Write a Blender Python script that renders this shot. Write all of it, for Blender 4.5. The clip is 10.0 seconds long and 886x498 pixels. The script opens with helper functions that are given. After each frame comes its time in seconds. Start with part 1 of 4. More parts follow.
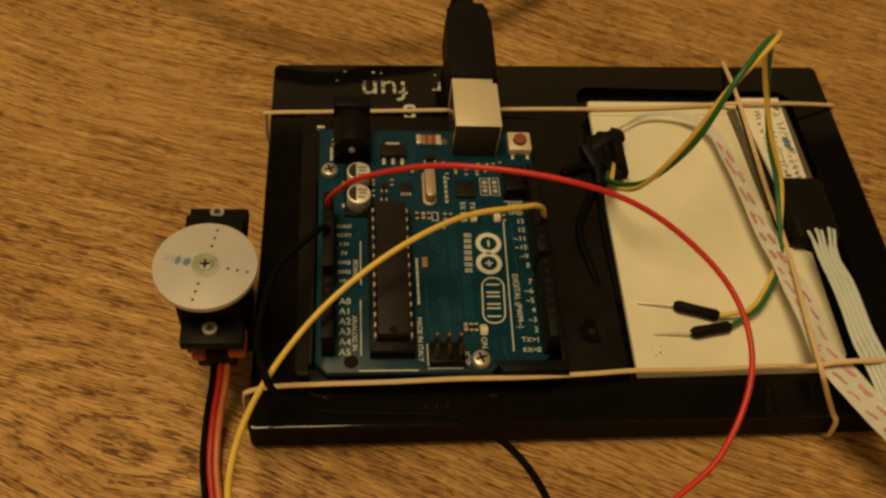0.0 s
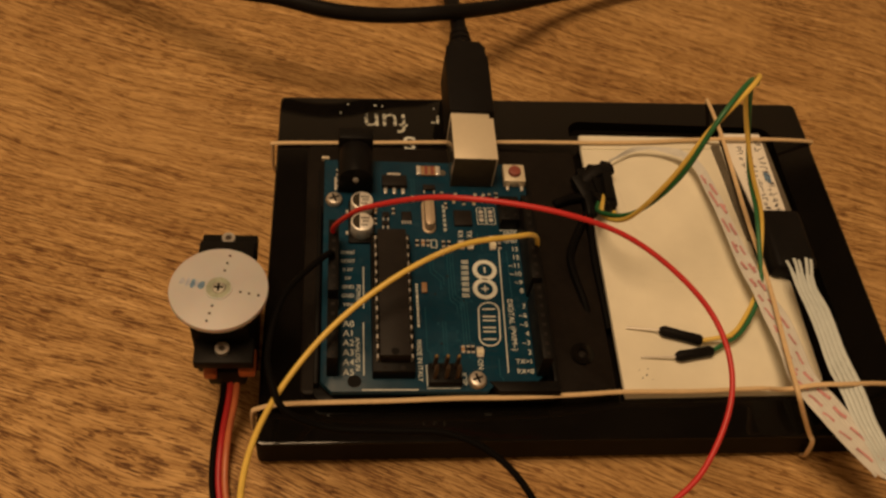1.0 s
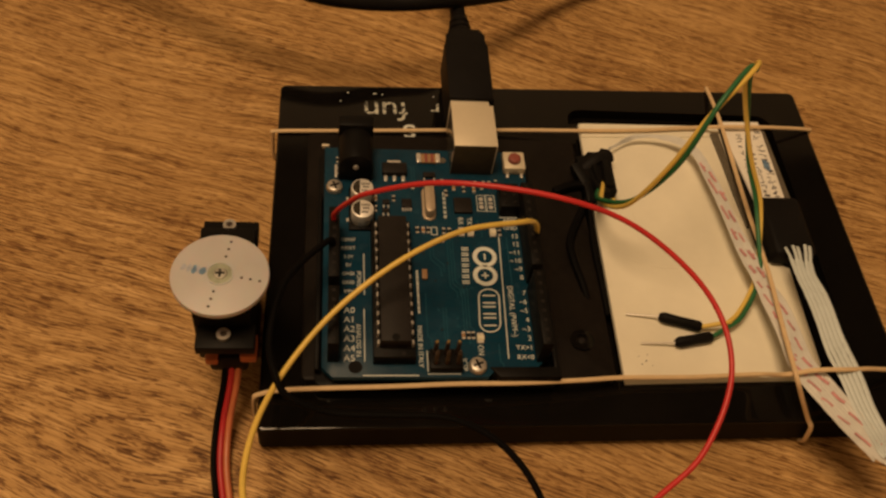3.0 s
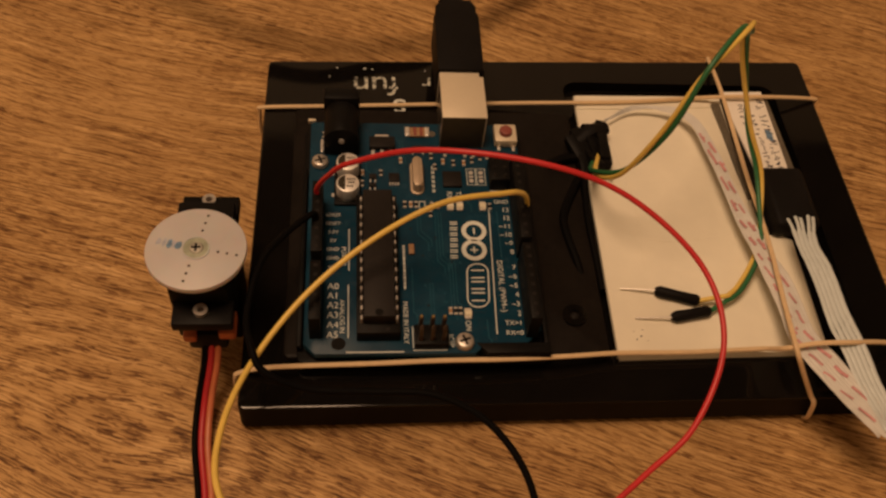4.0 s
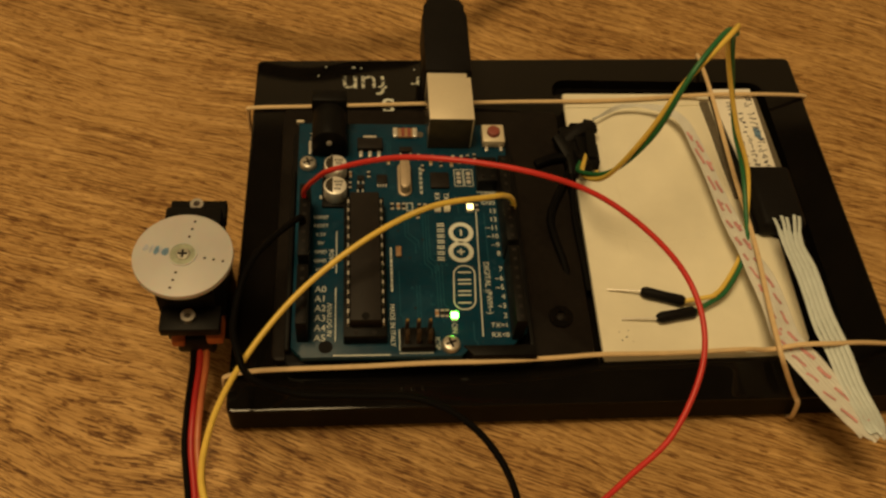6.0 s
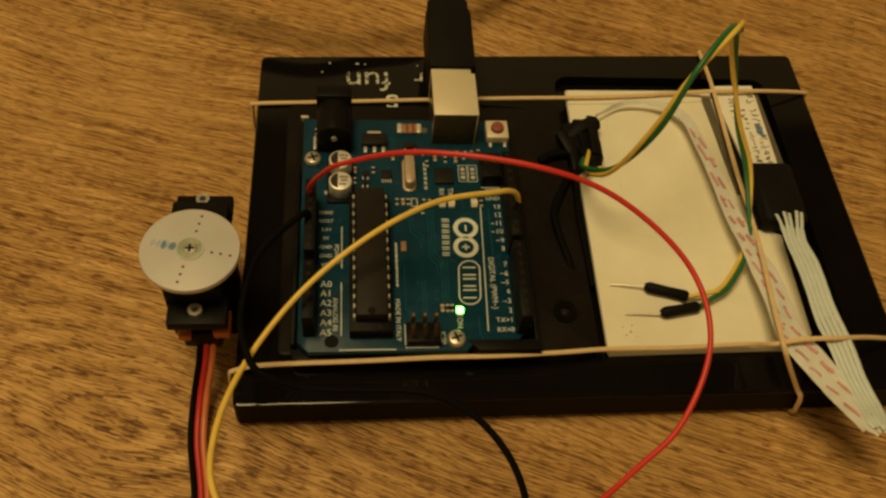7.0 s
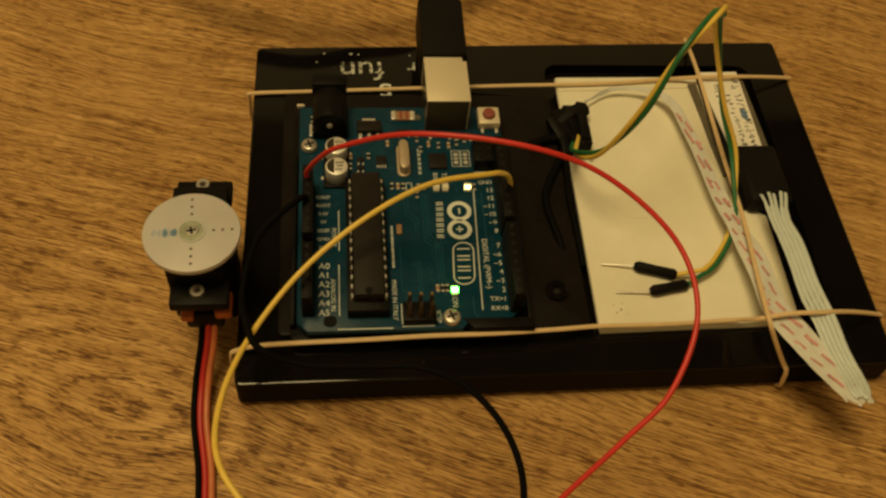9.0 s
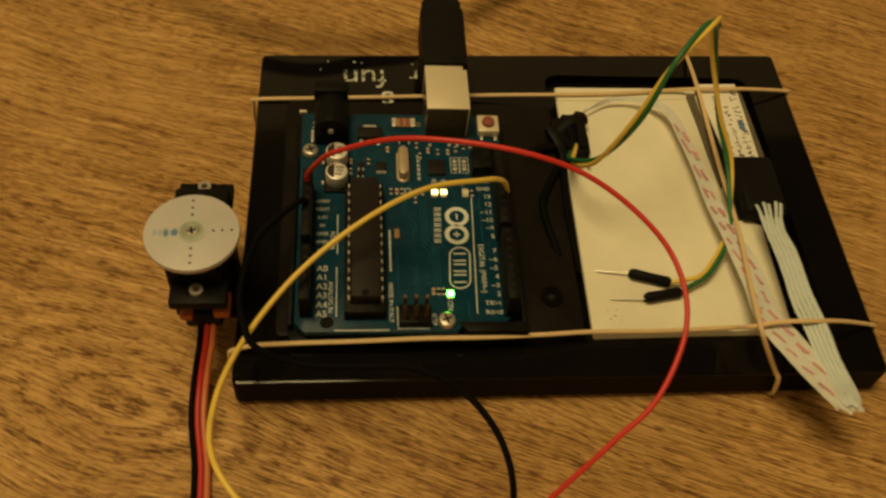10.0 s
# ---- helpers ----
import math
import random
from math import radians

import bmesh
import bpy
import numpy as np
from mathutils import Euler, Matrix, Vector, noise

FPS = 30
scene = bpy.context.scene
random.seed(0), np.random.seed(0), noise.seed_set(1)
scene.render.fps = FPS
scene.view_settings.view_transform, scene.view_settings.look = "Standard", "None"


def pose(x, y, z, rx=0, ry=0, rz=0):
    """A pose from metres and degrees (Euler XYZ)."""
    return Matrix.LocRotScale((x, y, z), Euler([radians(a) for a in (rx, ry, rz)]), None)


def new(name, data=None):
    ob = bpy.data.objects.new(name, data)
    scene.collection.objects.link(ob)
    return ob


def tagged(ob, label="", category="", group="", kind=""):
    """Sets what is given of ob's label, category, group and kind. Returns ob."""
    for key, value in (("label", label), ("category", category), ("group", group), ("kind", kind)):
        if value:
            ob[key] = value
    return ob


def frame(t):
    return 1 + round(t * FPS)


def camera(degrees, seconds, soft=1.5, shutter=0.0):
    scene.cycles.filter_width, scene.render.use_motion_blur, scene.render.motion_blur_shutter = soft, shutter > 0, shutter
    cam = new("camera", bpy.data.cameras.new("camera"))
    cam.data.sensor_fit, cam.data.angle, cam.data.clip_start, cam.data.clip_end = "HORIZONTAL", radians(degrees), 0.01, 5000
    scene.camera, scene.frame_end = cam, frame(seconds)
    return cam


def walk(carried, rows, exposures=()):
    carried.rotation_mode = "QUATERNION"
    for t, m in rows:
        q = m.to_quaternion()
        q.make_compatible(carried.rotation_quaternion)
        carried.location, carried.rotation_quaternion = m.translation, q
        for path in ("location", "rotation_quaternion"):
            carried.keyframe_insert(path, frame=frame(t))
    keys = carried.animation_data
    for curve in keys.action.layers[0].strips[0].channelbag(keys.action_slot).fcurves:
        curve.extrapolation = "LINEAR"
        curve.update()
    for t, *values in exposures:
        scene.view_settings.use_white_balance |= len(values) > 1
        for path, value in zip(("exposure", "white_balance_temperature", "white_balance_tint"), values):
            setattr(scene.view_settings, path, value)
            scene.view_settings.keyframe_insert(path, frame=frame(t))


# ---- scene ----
cam = camera(51.14, 10.0, soft=2.5, shutter=0.5)
# seconds, eye in metres, yaw, pitch and roll in degrees
PATH = [
    (0.0, (0.00515, -0.15908, 0.19474), -11.054, -54.786, 9.340),
    (0.3, (0.00306, -0.16244, 0.19988), -11.832, -54.106, 10.288),
    (0.5, (0.00245, -0.16441, 0.20161), -12.461, -53.825, 10.700),
    (0.8, (0.00156, -0.16350, 0.20239), -12.091, -53.785, 10.612),
    (1.0, (0.00117, -0.16508, 0.20439), -11.901, -53.220, 10.562),
    (1.3, (-0.00108, -0.16631, 0.20793), -12.129, -52.694, 11.092),
    (1.5, (-0.00180, -0.16659, 0.20810), -12.335, -52.524, 11.382),
    (1.8, (-0.00016, -0.16601, 0.20627), -12.193, -52.903, 10.909),
    (2.0, (-0.00068, -0.16689, 0.20652), -12.356, -52.774, 11.080),
    (2.3, (-0.00206, -0.16653, 0.20816), -12.446, -52.827, 11.345),
    (2.5, (-0.00061, -0.16694, 0.20653), -11.949, -52.989, 10.820),
    (2.7, (-0.00035, -0.16683, 0.20500), -12.224, -53.274, 10.764),
    (3.8, (0.00799, -0.16743, 0.19868), -10.508, -53.953, 9.070),
    (4.0, (0.01020, -0.16777, 0.19655), -9.768, -54.094, 8.125),
    (4.2, (0.01105, -0.16703, 0.19693), -9.580, -54.478, 7.797),
    (4.3, (0.01142, -0.16838, 0.19866), -9.866, -54.398, 8.177),
    (4.5, (0.01231, -0.16817, 0.19985), -10.282, -55.059, 8.518),
    (4.7, (0.01777, -0.16440, 0.20669), -12.111, -55.828, 9.407),
    (5.0, (0.01975, -0.16737, 0.20400), -9.414, -53.934, 7.402),
    (5.2, (0.01734, -0.16411, 0.20208), -9.530, -55.014, 7.669),
    (5.5, (0.01456, -0.16458, 0.20173), -9.004, -54.833, 7.500),
    (5.7, (0.01439, -0.16436, 0.20135), -9.538, -55.153, 7.884),
    (6.0, (0.01391, -0.16453, 0.20104), -9.723, -55.340, 7.852),
    (6.2, (0.01294, -0.16422, 0.20153), -9.669, -55.625, 7.859),
    (7.3, (0.01120, -0.16740, 0.20024), -10.631, -55.310, 8.491),
    (7.5, (0.01241, -0.16906, 0.19919), -10.658, -55.472, 8.077),
    (7.8, (0.01173, -0.17049, 0.19999), -10.929, -55.459, 8.210),
    (8.0, (0.01027, -0.17095, 0.20160), -11.201, -55.308, 8.555),
    (8.5, (0.01043, -0.17120, 0.20179), -11.094, -55.249, 8.452),
    (8.8, (0.01035, -0.17187, 0.20158), -10.992, -55.118, 8.390),
    (9.0, (0.00996, -0.17257, 0.20316), -11.227, -55.223, 8.462),
    (9.2, (0.01082, -0.17215, 0.20152), -10.879, -55.187, 8.174),
    (9.5, (0.01020, -0.17137, 0.20224), -9.915, -54.429, 7.717),
    (9.7, (0.01127, -0.17380, 0.20175), -10.611, -54.013, 7.990),
    (9.9, (0.01193, -0.17613, 0.20261), -9.835, -54.025, 7.499),
    (10.0, (0.01309, -0.17669, 0.20469), -9.821, -54.421, 8.121),
]


def eye_pose(eye, yaw, pitch, roll):
    turn = Euler((radians(90 + pitch), 0, radians(yaw))).to_matrix().to_4x4()
    return Matrix.Translation(eye) @ turn @ pose(0, 0, 0, 0, 0, roll)


EXPOSURES = [(0.0, -0.03, 6500, 4), (0.7, 0.0, 6400, 17), (1.5, 0.0, 6200, 33), (2.5, 0.0, 6300, 22), (4.0, -0.06, 6200, 37), (4.5, -0.08, 6200, 39), (5.0, -0.03, 6200, 28), (5.6, 0.0, 6400, 14), (7.3, 0.0, 6500, -4), (10.0, 0.0, 6500, -4)]
walk(cam, [(t, eye_pose(e, y, p, r)) for t, e, y, p, r in PATH], EXPOSURES)

# ---- world and light: a dim room at night with one warm ceiling lamp ----
world = bpy.data.worlds.new("world")
scene.world = world
world.use_nodes = True
world.node_tree.nodes["Background"].inputs[0].default_value = (1.0, 0.6, 0.28, 1)
world.node_tree.nodes["Background"].inputs[1].default_value = 0.02
LAMP = bpy.data.lights.new("room_lamp", "POINT")
LAMP.energy, LAMP.shadow_soft_size, LAMP.color = 41.5, 0.25, (1.0, 0.69, 0.325)
new("room_lamp", LAMP).location = (-0.24, -0.06, 1.25)


# ---- materials ----
class Nodes:
    """A node material under construction."""

    def __init__(self, name, rough=0.5, metal=0.0, color=(0.5, 0.5, 0.5)):
        self.m = bpy.data.materials.new(name)
        self.m.use_nodes = True
        self.t = self.m.node_tree
        self.b = self.t.nodes["Principled BSDF"]
        self.set(self.b, "Roughness", rough)
        self.set(self.b, "Metallic", metal)
        self.set(self.b, "Base Color", (*color, 1))

    def set(self, node, key, value):
        if hasattr(value, "is_output"):
            self.t.links.new(value, node.inputs[key])
        else:
            node.inputs[key].default_value = value

    def node(self, kind, out=0, props=(), **ins):
        n = self.t.nodes.new(kind)
        for k, v in props:
            if k == "operation":
                n.operation = v
            elif k == "data_type":
                n.data_type = v
            elif k == "blend_type":
                n.blend_type = v
        for k, v in ins.items():
            key = int(k[1:]) if k[0] == "i" and k[1:].isdigit() else k.replace("_", " ")
            self.set(n, key, v)
        return n.outputs[out]

    def math(self, op, a, b=0.0):
        return self.node("ShaderNodeMath", props=(("operation", op),), i0=a, i1=b)

    def noise(self, vec, scale, detail=3.0, rough=0.55):
        return self.node("ShaderNodeTexNoise", Vector=vec, Scale=scale, Detail=detail, Roughness=rough)

    def obj(self):
        return self.node("ShaderNodeTexCoord", out=3)

    def ramp(self, fac, stops):
        n = self.t.nodes.new("ShaderNodeValToRGB")
        while len(n.color_ramp.elements) < len(stops):
            n.color_ramp.elements.new(0.5)
        for e, (p, c) in zip(n.color_ramp.elements, stops):
            e.position = p
            e.color = (*c, 1) if len(c) == 3 else c
        self.t.links.new(fac, n.inputs[0])
        return n.outputs[0]

    def mix(self, fac, a, b, blend="MIX"):
        return self.node("ShaderNodeMixRGB", props=(("blend_type", blend),), Fac=fac, Color1=a, Color2=b)

    def bump(self, height, dist, strength=1.0):
        self.set(self.b, "Normal", self.node("ShaderNodeBump", Height=height, Distance=dist, Strength=strength))


def plain(name, color, rough=0.5, metal=0.0, var=0.25, scale=900.0, bump=0.00003, coat=0.0, spec=0.5):
    """A surface with uneven tone at two scales and a fine relief."""
    n = Nodes(name, rough, metal)
    v = n.obj()
    a, b = n.noise(v, scale, 4), n.noise(v, scale * 0.11, 3)
    f = n.math("ADD", n.math("MULTIPLY", a, 0.5), n.math("MULTIPLY", b, 0.5))
    lo, hi = tuple(c * (1 - var) for c in color), tuple(min(1, c * (1 + var)) for c in color)
    n.set(n.b, "Base Color", n.ramp(f, [(0.3, lo), (0.7, hi)]))
    n.set(n.b, "Roughness", n.math("ADD", rough - 0.06, n.math("MULTIPLY", b, 0.12)))
    if bump:
        n.bump(a, bump, 0.6)
    if coat:
        n.set(n.b, "Coat Weight", coat)
    n.set(n.b, "Specular IOR Level", spec)
    return n.m


def wood_material():
    """Oiled table wood: fine dark pores along the grain, and one flame figure."""
    n = Nodes("table_wood", 0.42)
    geo = n.node("ShaderNodeNewGeometry", out=0)
    mp = n.t.nodes.new("ShaderNodeMapping")
    mp.vector_type = "TEXTURE"
    mp.inputs["Location"].default_value = (-0.041, -0.0765, 0)
    mp.inputs["Rotation"].default_value = (0, 0, radians(-21))
    n.t.links.new(geo, mp.inputs[0])
    sep = n.t.nodes.new("ShaderNodeSeparateXYZ")
    n.t.links.new(mp.outputs[0], sep.inputs[0])
    u, v = sep.outputs[0], sep.outputs[1]
    wob = n.noise(geo, 14.0, 2)
    v = n.math("ADD", v, n.math("MULTIPLY", n.math("SUBTRACT", wob, 0.5), 0.010))
    us = n.math("MULTIPLY", n.math("TANH", n.math("DIVIDE", u, 0.05)), 0.017)
    q = n.math("SQRT", n.math("ADD", n.math("ADD", n.math("MULTIPLY", us, us), n.math("MULTIPLY", v, v)), 0.00003))
    # the grain bows round the knot
    un = n.math("DIVIDE", u, 0.034)
    near = n.math("DIVIDE", 1.0, n.math("ADD", 1.0, n.math("MULTIPLY", un, un)))
    bow = n.math("SUBTRACT", v, n.math("MULTIPLY", n.math("MULTIPLY", n.math("TANH", n.math("DIVIDE", v, 0.014)), near), 0.0068))

    def streak(su, sv, detail, rough=0.6, dz=0.0, across=bow):
        c = n.node("ShaderNodeCombineXYZ", X=n.math("MULTIPLY", u, su), Y=n.math("MULTIPLY", across, sv), Z=dz)
        return n.noise(c, 1.0, detail, rough)

    uh = n.math("MULTIPLY", u, 0.52)
    far = n.math("SQRT", n.math("ADD", n.math("MULTIPLY", uh, uh), n.math("MULTIPLY", v, v)))
    fd = n.math("DIVIDE", far, 0.025)
    knot = n.math("DIVIDE", 1.0, n.math("ADD", 1.0, n.math("POWER", fd, 4.0)))
    wave = n.math("SINE", n.math("ADD", n.math("MULTIPLY", far, 2 * math.pi / 0.0050), n.math("MULTIPLY", n.noise(geo, 70.0, 2), 3.5)))
    rings = streak(13.0, 480.0, 3.0, 0.6, 3.0, q)
    shift = n.math("ADD", n.math("MULTIPLY", n.math("SUBTRACT", n.math("ADD", n.math("MULTIPLY", rings, 0.5), n.math("MULTIPLY", n.noise(geo, 17.0, 2), 0.5)), 0.5), 0.5), n.math("MULTIPLY", n.math("MULTIPLY", wave, knot), 0.052))
    pores = n.math("ADD", streak(190.0, 2300.0, 1.0, 0.5), shift)
    pores_b = n.math("ADD", streak(280.0, 3000.0, 1.0, 0.5, 7.0), shift)
    lines = n.math("ADD", streak(34.0, 1600.0, 3.0, 0.6, 17.0), n.math("MULTIPLY", shift, 0.6))
    fine = streak(120.0, 3400.0, 2.0, 0.6, 11.0)
    bands = n.math("ADD", streak(17.0, 420.0, 6.0, 0.75, 5.0), n.math("MULTIPLY", shift, 0.5))
    cloud = n.noise(geo, 26.0, 3)
    base = n.ramp(bands, [(0.30, (0.39, 0.222, 0.076)), (0.5, (0.53, 0.320, 0.116)), (0.68, (0.76, 0.498, 0.214))])
    base = n.mix(n.math("MULTIPLY", n.ramp(cloud, [(0.35, (0, 0, 0)), (0.65, (1, 1, 1))]), 0.45), base, (0.40, 0.226, 0.080, 1))
    dark = n.mix(n.ramp(pores, [(0.375, (0, 0, 0)), (0.405, (1, 1, 1))]), n.mix(knot, (0.50, 0.42, 0.36, 1), (0.47, 0.40, 0.34, 1)), (1, 1, 1, 1))
    dark_b = n.mix(n.ramp(pores_b, [(0.365, (0, 0, 0)), (0.395, (1, 1, 1))]), n.mix(knot, (0.52, 0.44, 0.38, 1), (0.50, 0.43, 0.37, 1)), (1, 1, 1, 1))
    thin = n.ramp(fine, [(0.39, (0.54, 0.49, 0.44)), (0.52, (1, 1, 1))])
    long = n.mix(n.ramp(lines, [(0.385, (0, 0, 0)), (0.45, (1, 1, 1))]), n.mix(knot, (0.45, 0.38, 0.32, 1), (0.8, 0.76, 0.72, 1)), (1, 1, 1, 1))
    base = n.mix(1.0, base, long, "MULTIPLY")
    col = n.mix(1.0, n.mix(1.0, n.mix(1.0, base, dark, "MULTIPLY"), dark_b, "MULTIPLY"), thin, "MULTIPLY")
    n.set(n.b, "Base Color", col)
    n.set(n.b, "Roughness", n.math("ADD", 0.46, n.math("MULTIPLY", cloud, 0.2)))
    n.set(n.b, "Specular IOR Level", 0.16)
    n.bump(n.math("ADD", n.math("MULTIPLY", pores, 0.7), n.math("MULTIPLY", fine, 0.3)), 0.00012, 0.6)
    return n.m


def board_material():
    """Blue solder mask over faint straight copper traces."""
    n = Nodes("solder_mask_blue", 0.35)
    v = n.obj()
    cells = n.t.nodes.new("ShaderNodeTexVoronoi")
    cells.distance = "CHEBYCHEV"
    cells.inputs["Scale"].default_value = 330.0
    n.t.links.new(v, cells.inputs["Vector"])
    line = n.math("FRACT", n.math("MULTIPLY", cells.outputs["Distance"], 5.0))
    trace = n.ramp(line, [(0.42, (0, 0, 0)), (0.5, (1, 1, 1))])
    blot = n.noise(v, 140.0, 4)
    a = n.ramp(blot, [(0.3, (0.007, 0.026, 0.048)), (0.7, (0.012, 0.048, 0.082))])
    n.set(n.b, "Base Color", n.mix(n.math("MULTIPLY", trace, 0.6), a, (0.003, 0.036, 0.068, 1)))
    n.set(n.b, "Roughness", n.math("ADD", 0.2, n.math("MULTIPLY", blot, 0.12)))
    n.set(n.b, "Specular IOR Level", 0.09)
    n.bump(trace, 0.00002, 0.5)
    return n.m


def glow(name, color, strength, off):
    """The lamp element of a small indicator: one half gives off light."""
    n = Nodes(name, 0.4, 0.0, off)
    n.set(n.b, "Emission Color", (*color, 1))
    n.set(n.b, "Emission Strength", strength)
    return n.m


WOOD = wood_material()
BLACK_FRAME = plain("black_lacquer", (0.0050, 0.0043, 0.0036), 0.08, 0, 0.35, 500, 0.000001, 0.0, 0.30)
BLACK_SIDE = plain("black_side_dulled", (0.0042, 0.0036, 0.0032), 0.5, 0, 0.35, 500, 0.00001, 0.0, 0.05)
BLACK_PLATE = plain("black_sheet", (0.0112, 0.0090, 0.0076), 0.35, 0, 0.35, 700, 0.00001, 0.0, 0.05)
BLACK_PLASTIC = plain("black_plastic", (0.0065, 0.006, 0.0056), 0.45, 0, 0.3, 1500, 0.00002, 0.0, 0.08)
BLACK_RUBBER = plain("black_rubber", (0.007, 0.0062, 0.006), 0.55, 0, 0.3, 900, 0.00002, 0.0, 0.09)
RESIN = plain("socket_resin", (0.032, 0.025, 0.013), 0.5, 0, 0.6, 400, 0.00003, 0.0, 0.3)
HOLE = plain("dark_hole", (0.05, 0.034, 0.025), 0.8, 0, 0.2, 900, 0)
STRIP = plain("grey_brown_tone", (0.10, 0.085, 0.06), 0.6, 0, 0.35, 500, 0.00003)
CHIP = plain("chip_epoxy", (0.016, 0.0135, 0.0122), 0.5, 0, 0.2, 2500, 0.00002, 0.0, 0.12)
PCB = board_material()
TRACE = plain("covered_trace", (0.011, 0.062, 0.098), 0.3, 0, 0.3, 900, 0, 0.0, 0.15)
CAN = plain("dull_can_metal", (0.46, 0.37, 0.27), 0.4, 0.45, 0.12, 900, 0.00001)
HEADER_PIN = plain("gilt_pin_shaded", (0.055, 0.036, 0.022), 0.4, 0.3, 0.4, 900, 0)
SILK = plain("silkscreen_white", (0.62, 0.66, 0.62), 0.7, 0, 0.15, 3000, 0)
TIN = plain("tinned_metal", (0.74, 0.71, 0.66), 0.35, 0.55, 0.15, 2000, 0.00002)
STEEL = plain("brushed_steel", (0.58, 0.55, 0.50), 0.34, 0.8, 0.10, 1600, 0.00001)
SHELL = plain("usb_shell", (0.67, 0.60, 0.46), 0.5, 0.3, 0.04, 900, 0.00001)
SHELL_SIDE_SHADED = plain("shell_side_shaded", (0.40, 0.36, 0.30), 0.25, 0.95, 0.1, 900, 0.00001)
GOLD = plain("gilded_pin", (0.60, 0.43, 0.16), 0.3, 0.8, 0.2, 1500, 0.00001)
ALU = plain("capacitor_aluminium", (0.78, 0.76, 0.72), 0.4, 0.45, 0.08, 1200, 0.00001)
PAPER = plain("cream_paper", (0.77, 0.74, 0.61), 0.85, 0, 0.07, 120, 0.0003)
LABEL = plain("white_label", (0.80, 0.78, 0.72), 0.7, 0, 0.06, 300, 0.00005)
INK = plain("ink", (0.03, 0.03, 0.045), 0.7, 0, 0.2, 2000, 0)
RUBBER_BAND = plain("rubber_band", (0.66, 0.49, 0.28), 0.6, 0, 0.12, 600, 0.00004)
RED = plain("red_insulation", (0.55, 0.024, 0.022), 0.42, 0, 0.12, 400, 0.00001)
YELLOW = plain("yellow_insulation", (0.74, 0.53, 0.10), 0.4, 0, 0.12, 400, 0.00001)
GREEN = plain("green_insulation", (0.012, 0.13, 0.045), 0.42, 0, 0.2, 400, 0.00001)
WIRE_BLACK = plain("black_insulation", (0.0035, 0.0032, 0.003), 0.6, 0, 0.2, 400, 0.00001, 0.0, 0.04)
LEAD_RED = plain("lead_red", (0.42, 0.017, 0.02), 0.45, 0, 0.15, 400, 0.00001)
WIRE_ORANGE = plain("orange_insulation", (0.50, 0.15, 0.06), 0.4, 0, 0.15, 400, 0.00001)
WHITE_WIRE = plain("white_insulation", (0.55, 0.62, 0.63), 0.45, 0, 0.10, 500, 0.00002)
CREAM_WIRE = plain("cream_insulation", (0.63, 0.64, 0.62), 0.5, 0, 0.12, 420, 0.00002)
PINK = plain("pink_print", (0.56, 0.27, 0.28), 0.6, 0, 0.4, 900, 0)
NYLON = plain("white_nylon", (0.49, 0.48, 0.485), 0.42, 0, 0.08, 130, 0.00004)
NYLON.node_tree.nodes["Principled BSDF"].inputs["Subsurface Weight"].default_value = 0.25
NYLON.node_tree.nodes["Principled BSDF"].inputs["Subsurface Scale"].default_value = 0.002
HUB_SCREW = plain("dull_screw", (0.42, 0.41, 0.36), 0.55, 0.5, 0.4, 900, 0.0002)
HUB_GREY = plain("hub_grey", (0.33, 0.36, 0.28), 0.3, 0, 0.35, 700, 0.00003)
BLUE_INK = plain("blue_marker", (0.11, 0.20, 0.32), 0.5, 0, 0.6, 1400, 0)
FAINT_INK = plain("faint_marker", (0.36, 0.38, 0.46), 0.5, 0, 0.25, 1100, 0)
BUTTON = plain("brown_button", (0.22, 0.055, 0.04), 0.45, 0, 0.2, 900, 0.00002)
ORANGE = plain("orange_plastic", (0.34, 0.085, 0.02), 0.45, 0, 0.2, 700, 0.00002)
TAN = plain("ceramic_tan", (0.30, 0.17, 0.08), 0.5, 0, 0.25, 1500, 0.00002)
LED_OFF = plain("led_resin", (0.70, 0.66, 0.50), 0.35, 0, 0.1, 2000, 0)
GLOW_GREEN = glow("green_light", (0.075, 1.0, 0.045), 40.0, (0.6, 0.7, 0.5))
GLOW_AMBER = glow("amber_light", (1.0, 0.72, 0.24), 5.0, (0.7, 0.66, 0.5))
WORN = Nodes("worn_print", 0.7)
WORN_MASK = WORN.ramp(WORN.noise(WORN.obj(), 900.0, 4), [(0.44, (0.01, 0.01, 0.01)), (0.52, (0.55, 0.57, 0.5))])
WORN.set(WORN.b, "Base Color", WORN_MASK)
# Unseen room shell: walls lightened and ceiling near black, to shape glossy reflections.
WALL = plain("wall_paint", (0.70, 0.63, 0.52), 0.8, 0, 0.06, 3, 0)
CEIL = plain("ceiling_darkened", (0.03, 0.019, 0.012), 0.7, 0, 0.2, 3, 0)
FLOOR = plain("floor_boards", (0.16, 0.09, 0.045), 0.5, 0, 0.3, 9, 0)


# ---- mesh helpers; lengths below are in millimetres ----
MM = 0.001
BASE = {}


def thing(name, origin, label, category, group="", kind=""):
    ob = new(name)
    ob.empty_display_size = 0.005
    ob.location = Vector(origin) * MM
    BASE[ob.name] = Vector(origin)
    return tagged(ob, label, category, group, kind)


